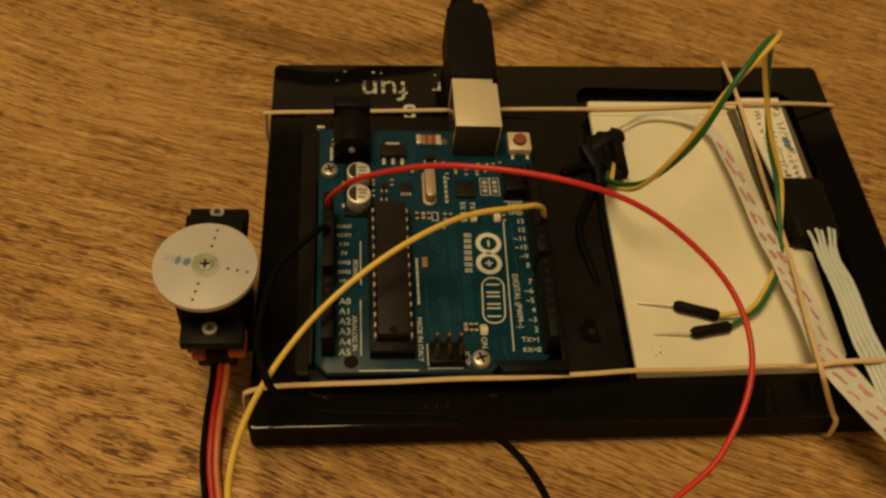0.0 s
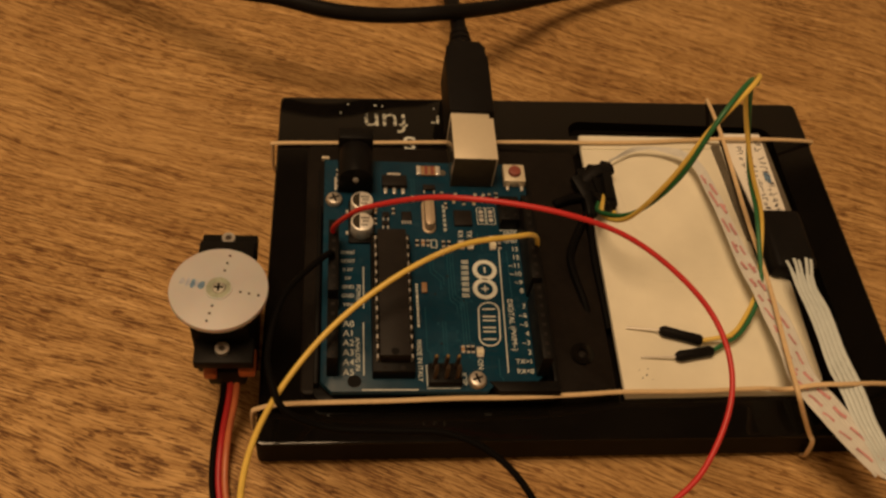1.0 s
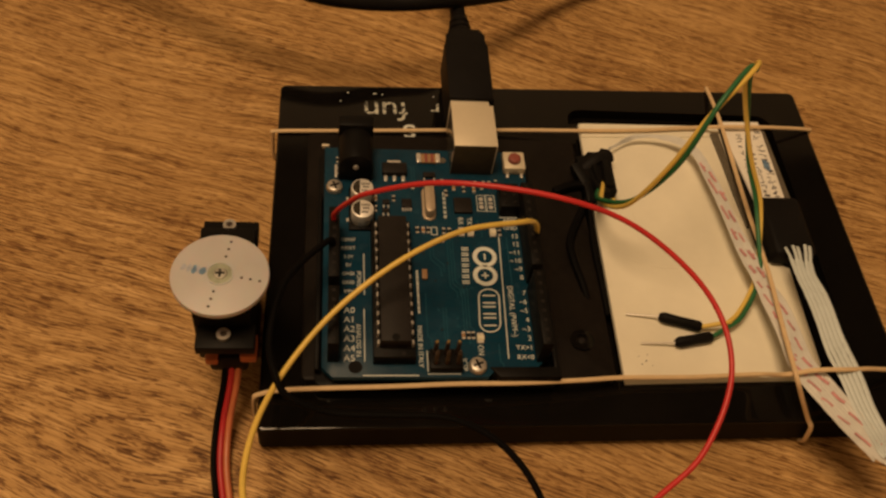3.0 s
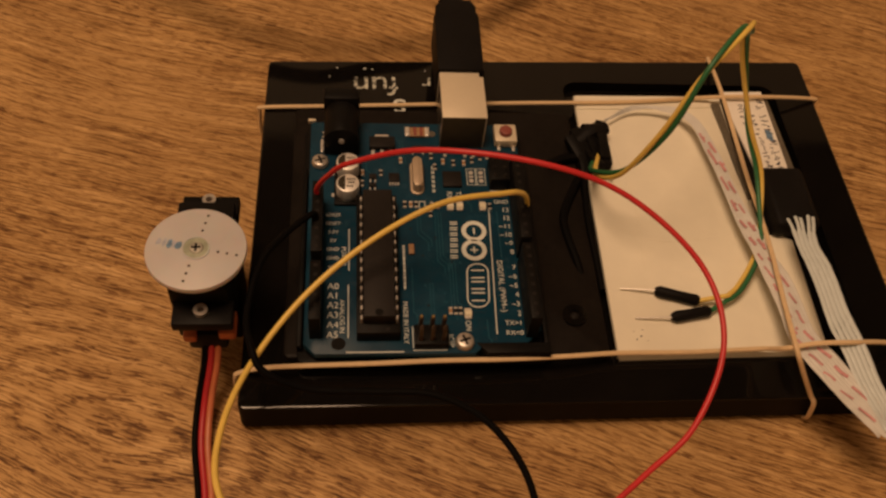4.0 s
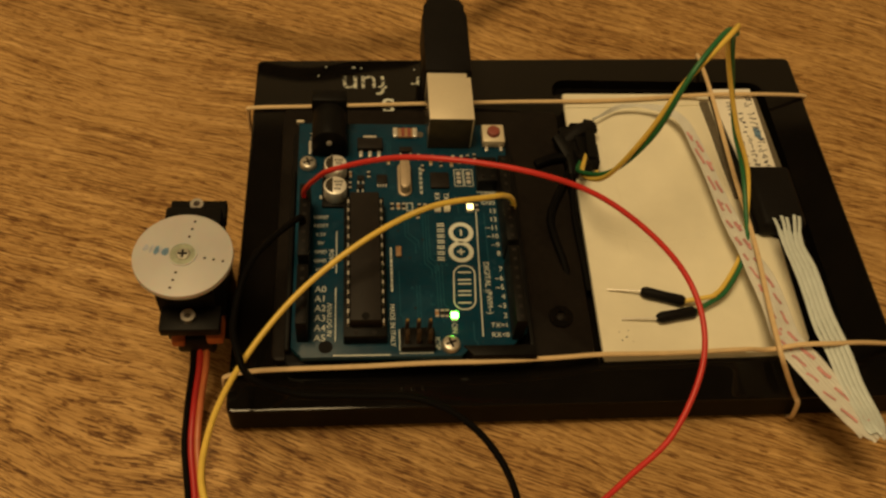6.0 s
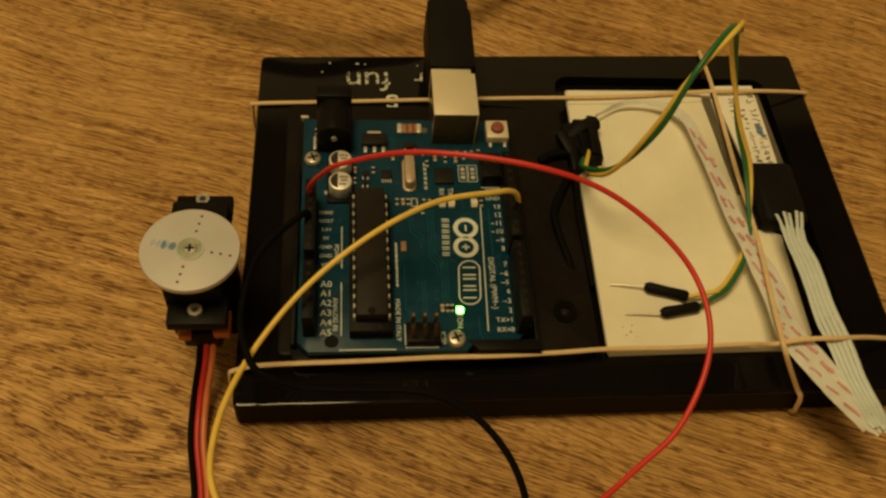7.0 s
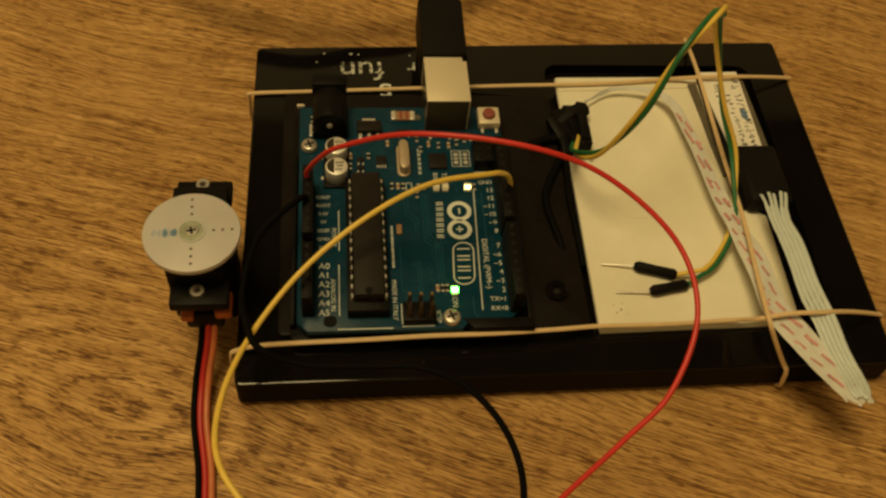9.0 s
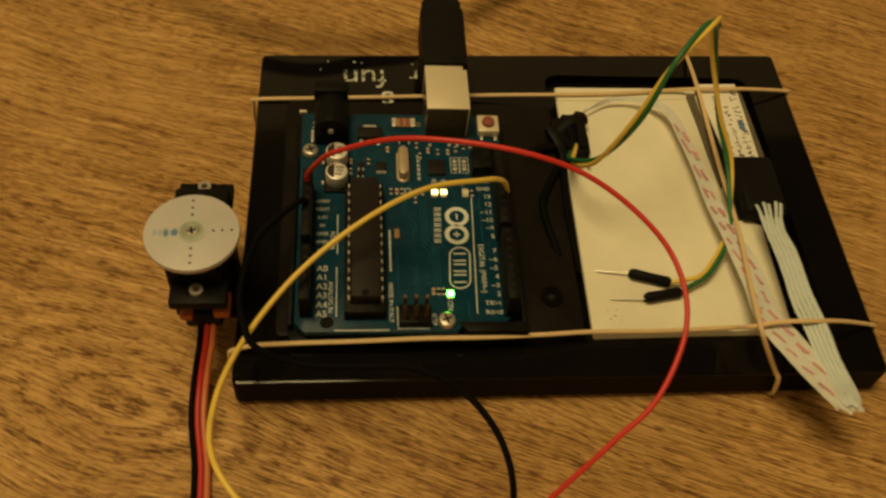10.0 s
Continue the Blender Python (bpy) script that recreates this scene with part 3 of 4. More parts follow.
    part("solder_tab", box(2.6, 3.3, -10.6, -6.2, TOP, 18.5, 0.2), TIN, b)
    silkscreen(b)
    return b


def silkscreen(b):
    z = TOP + 0.01

    def word(s, size, x, y, turn=0.0, width=1.0, align="CENTER"):
        part("lettering", text(s, size, x, y, z, turn, 0.012, None, align, width), SILK, b, "", None, False)

    def bar(x0, x1, y0, y1, name="printed_bar"):
        part(name, box(x0, x1, y0, y1, TOP - 0.01, TOP + 0.03), SILK, b, "", None, False)

    for k in range(6):
        word("A%d" % k, 2.3, 6.3, -51.0 - 2.56 * k)
    for k, s in enumerate(("IOREF", "RESET", "3.3V", "5V", "GND", "GND", "VIN")):
        word(s, 1.35, 6.1, -30.4 - 2.54 * k)
    word("ANALOG IN", 1.6, 8.35, -59.0, -90)
    word("POWER", 1.6, 8.6, -42.6, -90)
    bar(9.75, 9.98, -46.6, -34.6)
    bar(9.65, 9.88, -64.6, -50.6)
    bar(9.3, 22.0, -68.3, -68.05)
    for k, s in enumerate(("AREF", "GND", "13", "12", "~11", "~10", "~9", "8")):
        word(s, 1.6 if k < 2 else 1.9, 49.2, -23.4 - 2.54 * k, 0, 1, "RIGHT")
    for k, s in enumerate(("7", "~6", "~5", "4", "~3", "2", "TX>1", "RX<0")):
        word(s, 1.9 if k < 6 else 1.7, 49.2, -45.7 - 2.54 * k, 0, 1, "RIGHT")
    word("DIGITAL (PWM~)", 1.9, 45.3, -50.8, -90)
    # a line that runs beside the digital pins
    bm = prism([(44.25, -28.6), (44.0, -28.6), (42.95, -63.8), (43.2, -63.8)], TOP - 0.01, TOP + 0.03)
    part("printed_line", bm, SILK, b, "", None, False)
    word("L", 1.8, 42.6, -24.6, -90)
    word("TX", 1.8, 36.9, -23.9, -90)
    word("RX", 1.8, 34.6, -23.9, -90)
    word("ON", 1.8, 36.7, -61.6, -90)
    word("ICSP", 1.7, 32.6, -65.4, -90)
    word("MADE IN ITALY", 1.6, 22.6, -60.6, -90)
    y = -39.4
    for w in (0.5, 0.5, 0.8, 0.4, 1.2, 0.9, 0.6, 1.1, 0.5, 0.8, 0.4, 0.7, 0.9):
        bar(22.5, 23.0, y - w, y)
        y -= w + 0.25
    for x in (30.5, 30.9):
        for k in range(6):
            bar(x, x + 0.25, -15.6 - 1.5 * k, -14.6 - 1.5 * k)
    # the maker's mark as plain shapes: two rings with a bar and a cross, and bars for the names
    part("printed_ring", ring((39.95, -35.0, TOP - 0.01), 1.95, 3.05, 0.04), SILK, b, "white printed ring")
    part("printed_ring", ring((39.6, -40.6, TOP - 0.01), 1.95, 3.05, 0.04), SILK, b, "white printed ring")
    bar(39.75, 40.15, -35.9, -34.1)
    bar(39.4, 39.8, -41.5, -39.7)
    bar(38.7, 40.5, -40.8, -40.4)
    for k in range(7):
        for d in (0.0, 0.62):
            bar(34.2 - 0.07 * k, 36.0 - 0.07 * k, -32.5 - 1.66 * k - d, -32.2 - 1.66 * k - d)
    loops = []
    bm = bmesh.new()
    for inset, z1 in ((0.0, -0.01), (0.0, 0.03), (0.3, 0.03), (0.3, -0.01)):
        loops.append([bm.verts.new((x + 0.05 * (y + 50.6), y, TOP + z1)) for x, y in rounded(37.1 + inset, 42.4 - inset, -56.8 + inset, -44.5 - inset, 2.5 - inset, 8)])
    for a, c in zip(loops, loops[1:]):
        for k in range(len(a)):
            j = (k + 1) % len(a)
            bm.faces.new((a[k], a[j], c[j], c[k]))
    part("printed_outline", bm, SILK, b, "white printed rounded outline")
    for y in (-46.5, -48.6, -49.7, -51.7, -52.8, -54.9):
        bar(38.2 + 0.05 * (y + 50.6), 41.3 + 0.05 * (y + 50.6), y - 0.17, y + 0.17)
    # outlines by the parts
    for x in (39.5, 42.0):
        for y0 in (-16.6, -19.2):
            part("solder_pad", cyl((x + 1.0, y0, TOP - 0.01), 0.62, 0.07, "z", 20), TIN, b)
        bar(x - 0.15, x + 0.0, -20.5, -15.3)
        bar(x + 2.0, x + 2.15, -20.5, -15.3)
        bar(x - 0.15, x + 2.15, -20.6, -20.45)
        bar(x - 0.15, x + 2.15, -15.35, -15.2)
        part("solder_jumper", box(x + 0.4, x + 1.6, -18.2, -17.6, TOP, TOP + 0.06), TIN, b)
    bar(24.0, 24.2, -67.2, -61.8)
    bar(24.0, 31.6, -67.9, -67.7)
    bar(44.8, 49.9, -22.6, -22.4)
    bar(26.9, 27.1, -28.4, -26.0)
    bar(28.3, 28.5, -28.4, -26.0)
    bar(26.9, 28.5, -28.5, -28.3)
    bar(26.9, 28.5, -26.1, -25.9)


def indicator(name, x, y, material, b, label):
    """A tiny lamp on the board; its element glows on one half."""
    body = part(name, box(x - 0.75, x + 0.75, y - 1.35, y - 0.75, TOP, 18.6, 0.08, 1), TIN, b, label)
    part("end_cap", box(x - 0.75, x + 0.75, y + 0.75, y + 1.35, TOP, 18.6, 0.08, 1), TIN, body)
    bm = cyl((x - 0.8, y, 18.3), 0.9, 1.6, "x", 24)
    el = part("lamp_element", bm, [LED_OFF, material], body, "", (x, y, 18.3))
    for p in el.data.polygons:
        p.material_index = 1 if p.center.z < -0.00036 else 0
    return el


BOARD = board()
photo_frame()
mounting_plate()
LED_ON = indicator("indicator_lamp", 36.8, -58.6, GLOW_GREEN, BOARD, "power indicator that lights green")
LED_L = indicator("indicator_lamp", 42.6, -27.6, GLOW_AMBER, BOARD, "indicator that blinks amber")
LED_TX = indicator("indicator_lamp", 36.9, -27.6, GLOW_AMBER, BOARD, "indicator that blinks amber")
LED_RX = indicator("indicator_lamp", 34.6, -27.6, GLOW_AMBER, BOARD, "indicator that blinks amber")


# ---- servo ----
def servo():
    s = thing("servo_motor", (-21.5, -50, 0), "small black servo motor with a white disc horn beside the frame", "servo motor")
    part("case", box(-27.4, -15.2, -61.6, -38.4, 14.0, 33.0, 0.5), BLACK_PLASTIC, s)
    # Hidden block, added to stand the raised servo on the table.
    part("pedestal", box(-26.6, -15.4, -54.0, -38.6, 0.0, 14.2, 0.6), BLACK_PLASTIC, s)
    for a in ((-25.2, -22.4, -66.6, -61.0, 19.8, 22.2), (-17.6, -14.0, -66.8, -61.0, 21.2, 24.0)):
        part("case_clip", box(*a, 0.5), ORANGE, s, "orange-brown plastic clip of the case")
    part("cable_gland", box(-24.6, -16.2, -65.8, -61.5, 15.5, 21.6, 0.9), BLACK_PLASTIC, s)
    for y0, y1, ys, dx in ((-67.0, -61.0, -64.0, 0.8), (-38.8, -33.0, -34.8, 0.0)):
        ear = part("ear", box(-27.6 + dx, -15.0 + dx, y0, y1, 25.4, 28.2, 0.4), BLACK_PLASTIC, s)
        part("eyelet", ring((-21.6 + dx, ys, 28.1), 0.75, 1.5, 1.2, 28), STEEL, ear, "steel screw eyelet")
        part("eyelet_screw", cyl((-21.6 + dx, ys, 28.0), 0.9, 0.8, "z", 18), HOLE, ear)
    part("gear_cover", cyl((-21.7, -53.6, 33.0), 5.2, 2.4, "z", 36, None, 0.3), BLACK_PLASTIC, s)
    hub = (-21.7, -53.8, 36.0)
    bm = cyl((hub[0], hub[1], 35.4), 10.4, 1.5, "z", 72, None, 0.3)
    disc = part("disc_horn", bm, NYLON, s, "translucent white nylon disc with rows of small holes", hub)
    part("hub_seat", cyl((hub[0], hub[1], 36.86), 2.75, 0.1, "z", 40), HUB_GREY, disc, "grey-green translucent hub seat", hub)
    part("hub_ring", ring((hub[0], hub[1], 36.86), 2.6, 2.95, 0.22), NYLON, disc, "", hub)
    part("hub_screw", cyl((hub[0] + 0.1, hub[1], 36.9), 1.55, 0.35, "z", 24, 1.3, 0.12), HUB_SCREW, disc, "small steel centre screw", hub)
    bm = box(hub[0] - 1.0, hub[0] + 1.0, hub[1] - 0.25, hub[1] + 0.25, 37.22, 37.3)
    bm = box(hub[0] - 0.25, hub[0] + 0.25, hub[1] - 1.0, hub[1] + 1.0, 37.22, 37.3, 0, 2, bm)
    part("screw_slot", bm, CHIP, disc, "", hub)
    for arm, radii in ((78, (4.6, 6.6, 8.6)), (-12, (4.7, 6.6, 8.6)), (258, (4.6, 6.5, 8.4))):
        for r in radii:
            a = radians(arm)
            # Each hole is a raised disc, coloured dark for the shade inside.
            part("horn_hole", cyl((hub[0] + r * math.cos(a), hub[1] + r * math.sin(a), 36.86), 0.31, 0.07, "z", 14), HOLE, disc, "", hub)
    # a smeared blue marker line: three blots, fainter outwards
    a = radians(168)
    random.seed(5)
    for r0, r1, w, ink in ((2.9, 4.4, 1.2, BLUE_INK), (5.0, 6.1, 1.25, BLUE_INK), (6.2, 7.1, 1.15, FAINT_INK), (7.3, 8.5, 0.95, FAINT_INK), (4.2, 5.2, 1.0, FAINT_INK)):
        pts = []
        for k in range(14):
            e = 2 * math.pi * k / 14
            r = (r0 + r1) / 2 + (r1 - r0) / 2 * math.cos(e) * random.uniform(0.75, 1.15)
            o = w * math.sin(e) * random.uniform(0.65, 1.1)
            pts.append((hub[0] + r * math.cos(a) - o * math.sin(a), hub[1] + r * math.sin(a) + o * math.cos(a)))
        part("marker_smear", prism(pts, 36.88, 36.92 if ink is FAINT_INK else 36.94), ink, disc, "smeared blue marker ink", hub, False)
    # flat three-core lead that runs to a plug on the table
    core = [(-19.6, -64.6, 18), (-20.4, -67.6, 12), (-22.0, -73, 5.0), (-22.3, -82, 2.0), (-20.6, -93, 1.2), (-18, -112, 1.2), (-6, -128, 1.2), (14, -136, 2.2)]
    for dx, m, dz in ((-1.5, WIRE_BLACK, 0.0), (0.0, LEAD_RED, 0.1), (1.45, WIRE_ORANGE, 0.0)):
        part("lead", tube([(x + dx * 0.95, y + dx * 0.25 * (1 if i > 4 else 0), z + dz) for i, (x, y, z) in enumerate(core)], 0.78, 10, 8), m, s)
    part("plug", box(13.5, 27.5, -139.8, -132.2, 0.0, 3.4, 0.4), BLACK_PLASTIC, s, "black plastic servo plug")
    return disc


DISC = servo()


# ---- jumper wires ----
def jumper(name, points, material, label, r=0.58):
    w = thing(name, points[0], label, "wire", "jumper wires")
    part("insulation", tube(points, r, 12, 10), material, w)
    a = Vector(points[0])
    part("pin", box(a.x - 0.3, a.x + 0.3, a.y - 0.3, a.y + 0.3, a.z - 4.0, a.z), TIN, w)
    return w


jumper("jumper_wire", [(2.4, -30.4, 25.8), (2.5, -30.9, 29.0), (5.2, -34.8, 38.0), (10.3, -39.6, 48.0), (25.0, -47.0, 60.7), (47.2, -52.1, 62.9), (64.7, -56.3, 58.1), (78.5, -68.5, 52.3),
                       (81.1, -83.2, 47.8), (74.4, -97.2, 41.7), (64.7, -104.6, 34.9), (49.2, -115, 22), (36, -127, 8), (27, -134.6, 2.2)],
       RED, "red jumper wire arching from the board to the servo plug")
jumper("jumper_wire", [(52.2, -32.4, 25.4), (51.0, -33.9, 30.0), (48.6, -36.4, 34.6), (44.2, -39.7, 38.4), (29.6, -45.2, 41.6), (14.9, -50.6, 35.7), (1.2, -61.0, 30.8), (-9.3, -75.5, 28.3),
                       (-14.0, -91.5, 31.3), (-13.0, -105.8, 34.5), (-4, -117.5, 32), (10, -126.5, 18), (20, -130, 6), (27, -136, 2.2)],
       YELLOW, "yellow jumper wire arching from the board past the frame", 0.64)
jumper("jumper_wire", [(2.4, -38.1, 25.8), (1.0, -38.8, 28.8), (-8.1, -51.0, 30.6), (-11.0, -65.5, 31.0), (-9.6, -74.4, 32.0), (-6.6, -79.4, 30.2), (2.4, -81.6, 27.0), (14.2, -82.5, 27.4),
                       (27.4, -83.9, 28.3), (38.1, -89.5, 26.6), (45.1, -99.8, 23.9), (46.6, -111.4, 19.4), (42, -124, 10), (27, -137.5, 2.2)],
       WIRE_BLACK, "thin black jumper wire looping over the frame edge", 0.75)


def twisted_pair():
    w = thing("twisted_wire_pair", (75, -13, 16), "yellow and green twisted wire pair with two black pin plugs", "wire", "jumper wires")
    line = curve([(74.6, -9.2, 16.2), (70.4, -21.4, 24.6), (73.1, -31.1, 36.1), (78.1, -33.7, 52.5), (83.4, -30.2, 66.6), (92.0, -21.6, 70.6), (97.0, -15.4, 67.2), (98.9, -12.4, 63.6), (101.7, -6.4, 56.2),
                  (105.5, -7.7, 44.6), (108.8, -14.3, 33.9), (112.8, -20.5, 25.2), (112.7, -29.5, 20.2), (110.1, -40.5, 18.0), (103.4, -50.5, 16.6), (97.5, -54.6, 16.4)], 8)
    for m, phase in ((YELLOW, 0.0), (GREEN, math.pi)):
        pts = []
        for i, (p, (t, s, u)) in enumerate(zip(line, frames_along(line))):
            a = phase + 2.0 + 0.2 * min(i, 48) + 0.14 * max(0, i - 48)
            pts.append(p + 0.58 * (math.cos(a) * s + math.sin(a) * u))
        end = (93.0, -53.3, 15.2) if phase == 0 else (95.2, -56.2, 15.2)
        part("insulation", tube([*pts[:-3], Vector(end)], 0.6, 10, 2), m, w)
    for a, b, tip in (((93.2, -53.2, 15.0), (82.9, -50.2, 15.0), (74.9, -49.0, 14.0)), ((95.3, -56.0, 15.0), (85.5, -57.8, 15.0), (77.2, -57.3, 13.9))):
        a, b, tip = Vector(a), Vector(b), Vector(tip)
        d = (b - a).normalized()
        plug = part("pin_plug", tube([a, a + d * 0.7, a + d * 5, b - d * 1.2, b - d * 0.4, b], [1.0, 1.4, 1.3, 1.4, 1.05, 0.7], 14, 1), BLACK_RUBBER, w, "black heat-shrunk pin plug")
        part("pin", tube([b, b.lerp(tip, 0.5), tip], 0.27, 8, 1), TIN, plug, "bare metal pin")


twisted_pair()


# ---- notepad, ribbon cable and what lies in the recess ----
def notepad():
    p = thing("notepad", (93, -25, 8), "small cream paper pad in the frame recess", "paper pad")
    for k in range(4):
        o = 0.25 * (k % 2) - 0.1 * k
        s = 0.55 * (3 - k)
        pts = [(72.6 + s, 16.0 + o), (71.6 + s, -66.6 - 0.15 * k + o), (96.0, -66.2 - 0.2 * k), (120.0 - o, -65.8 + o), (122.4 - o, -63.0), (122.6 - o, -34.0), (120.4 - o, -33.0), (120.4 - o, 16.6 - o)]
        z = 8.0 + 1.4 * k
        part("sheet", prism(pts, z, z + 1.3, 0.12), PAPER, p)
    # the folded flap along the far edge
    part("flap", prism([(72.7, 10.6), (95.0, 11.2), (111.5, 12.2), (111.8, 16.4), (73.0, 15.8)], 13.5, 13.85, 0.1), PAPER, p)
    bm = tube([(74.5, -30.0, 13.45), (88.0, -34.5, 13.5), (104.0, -33.0, 13.45)], 0.28, 6, 6, 0.4)
    bm = tube([(80.0, 2.0, 13.45), (83.0, -20.0, 13.5), (82.0, -44.0, 13.45)], 0.25, 6, 6, 0.35, bm)
    part("crease", bm, PAPER, p)
    bm = None
    for x, y, w in ((76.4, -63.0, 0.5), (77.5, -62.2, 0.6), (76.0, -60.8, 0.35), (78.2, -60.4, 0.4), (79.0, -63.4, 0.3)):
        bm = prism([(x, y), (x + w, y + 0.1), (x + w * 0.7, y + w)], 13.48, 13.52, 0, bm)
    part("ink_mark", bm, INK, p)
    part("ink_mark", prism([(100.0, 13.6), (102.8, 13.8), (102.5, 14.9), (100.3, 14.8)], 13.48, 13.52), INK, p)


def connector():
    c = thing("cable_connector", (122.5, -10, 8), "black cable connector with a handwritten white label, in the recess", "connector")
    part("body", box(115.0, 129.2, -32.5, 17.0, 8.0, 14.2, 0.8), BLACK_PLASTIC, c)
    part("shrink_sleeve", box(116.8, 128.6, -33.6, -14.0, 13.6, 19.4, 1.6, 3), BLACK_RUBBER, c, "black shrink sleeve")
    lab = part("label", prism([(115.0, 17.4), (118.4, -13.4), (127.4, -12.6), (127.4, 17.8)][::-1], 14.2, 14.8, 0.08), LABEL, c, "white paper label with a handwritten note")
    part("clear_tape", prism([(127.0, 16.4), (127.4, -13.4), (129.4, -12.8), (128.6, 15.0)][::-1], 14.2, 14.55, 0.05), STRIP, c, "edge of clear tape")
    random.seed(7)
    # a handwritten note: loops and strokes that cannot be read, in two lines along the label
    for x0, y0, y1, h in ((118.6, 12.5, -12.0, 2.2), (121.4, 9.0, -12.0, 1.7), (124.0, 15.5, -11.8, 2.7)):
        y = y0
        while y > y1:
            w = random.uniform(0.8, 1.7)
            lean = 0.012 * (y0 - y)
            pts = []
            for k in range(random.choice((4, 5, 6))):
                pts.append((x0 + lean + random.uniform(0, h), y - random.uniform(0, w), 14.82))
            part("handwriting", tube(pts, random.uniform(0.09, 0.16), 4, 5, 0.3), INK, lab, "", None, False)
            y -= w + random.choice((0.15, 0.3, 0.9))
    part("smudge", prism([(124.6, 3.2), (126.4, 2.0), (126.2, -1.4), (124.4, -0.4)], 14.78, 14.84), BLUE_INK, lab, "blue-grey ink smudge")
    # Stands in for the label's folded edge and the shade beside it.
    part("edge_shade_strip", prism([(111.7, 13.0), (112.6, 0.7), (113.1, -9.7), (114.0, -21.0), (114.9, -21.0), (114.6, -9.7), (114.3, 0.8), (114.0, 13.0)], 13.5, 14.7, 0.3), STRIP, c, "strip for the label's folded edge and the shade beside it")


def ribbon_cable():
    r = thing("ribbon_cable", (118, -40, 14), "white flat ribbon cable with red dashes, folded over the frame edge", "ribbon cable")
    left = [(79.0, 3.6, 15.6), (81.2, 5.3, 15.6), (86.6, 8.2, 15.6), (93.1, 8.4, 16.4), (98.9, 5.9, 17.2), (102.4, 0.5, 18.0), (104.1, -9.6, 18.4), (105.5, -22.2, 18.6), (106.8, -33.6, 18.8), (107.9, -41.9, 19.2), (108.8, -49.0, 19.6),
            (109.3, -58.5, 20.5), (109.1, -67.6, 22.0), (111.2, -74.7, 22.5), (116.2, -82.4, 22.0), (123.2, -89.8, 19.0)]
    right = [(78.8, 4.2, 16.4), (81.2, 5.9, 16.4), (86.6, 9.2, 16.4), (93.1, 9.4, 17.2), (99.9, 7.5, 17.8), (104.7, 2.1, 18.6), (106.8, -8.8, 18.9), (108.8, -20.5, 18.9), (110.4, -31.0, 19.0), (112.1, -40.3, 19.4), (114.5, -48.4, 19.8),
             (115.6, -58.7, 20.5), (115.7, -67.4, 22.0), (118.9, -73.4, 22.5), (123.3, -81.1, 22.0), (129.5, -89.0, 19.0)]
    back_l = [(118.5, -32.2, 20.0), (118.4, -38.2, 21.5), (118.6, -46.6, 22.3), (118.6, -57.1, 23.0), (118.8, -66.7, 23.2), (120.0, -74.0, 22.8), (121.5, -81.3, 22.4), (124.9, -88.8, 19.6)]
    back_r = [(126.8, -31.7, 20.0), (124.2, -40.1, 21.5), (124.6, -48.4, 22.3), (124.7, -58.8, 23.0), (125.3, -67.6, 23.2), (126.8, -75.3, 22.0), (127.7, -82.4, 21.4), (130.0, -87.9, 19.6)]
    random.seed(11)
    for a, b, count in ((left, right, 8), (back_l, back_r, 5)):
        la, lb = curve(a, 6), curve(b, 6)
        front = a is left
        for k in range(count):
            f = (k + 0.5) / count
            pts = [p.lerp(q, f) + Vector((0, 0, random.uniform(-0.07, 0.07) + 0.25 * math.sin(0.5 * i + 0.3 * k))) for i, (p, q) in enumerate(zip(la, lb))]
            d = (pts[-1] - pts[-2]).normalized()
            fray = Vector((random.uniform(-0.7, 0.7), random.uniform(-0.5, 0.5), random.uniform(-0.6, 0.9)))
            pts += [pts[-1] + d * random.uniform(0.4, 1.0) + 0.4 * fray, pts[-1] + d * random.uniform(1.2, 2.4) + fray]
            if not front:
                pts = [p + Vector((0, 0, 0.8 * max(0.0, 1 - i / 9) * (k % 2))) for i, p in enumerate(pts)]
            wide = [min(0.62, (p - q).length / count * 0.6 + 0.03) for p, q in zip(la, lb)]
            if not front:
                wide = [w * (0.72 if i < 5 else 1.0) for i, w in enumerate(wide)]
            part("conductor", tube(pts, wide + [wide[-1], wide[-1] * 0.8], 8, 1, 0.42), CREAM_WIRE if front else WHITE_WIRE, r)
        if front:
            # worn printed dashes, in two staggered columns
            for column, start in ((0.26, 32.0), (0.68, 34.2)):
                i = start
                while i < len(la) - 4:
                    run = random.uniform(1.5, 3.0)
                    pts = []
                    for s in range(4):
                        e = i + run * s / 3
                        j, g = int(e), e - int(e)
                        p, q = la[j].lerp(la[j + 1], g), lb[j].lerp(lb[j + 1], g)
                        pts.append(p.lerp(q, column + 0.12 * (s / 3 - 0.5) + random.uniform(-0.02, 0.02)) + Vector((0, 0, 0.34 + 0.25 * math.sin(0.5 * e + 1))))
                    part("dash", tube(pts, random.uniform(0.25, 0.48), 6, 2, 0.5), PINK, r)
                    if random.random() < 0.4:
                        p = pts[1] + Vector((random.uniform(-0.8, 0.8), random.uniform(-0.8, 0.8), 0.02))
                        part("dash", tube([p, p + Vector((0.3, -0.6, 0))], 0.3, 6, 2, 0.5), PINK, r)
                    i += run + random.uniform(1.0, 2.0)


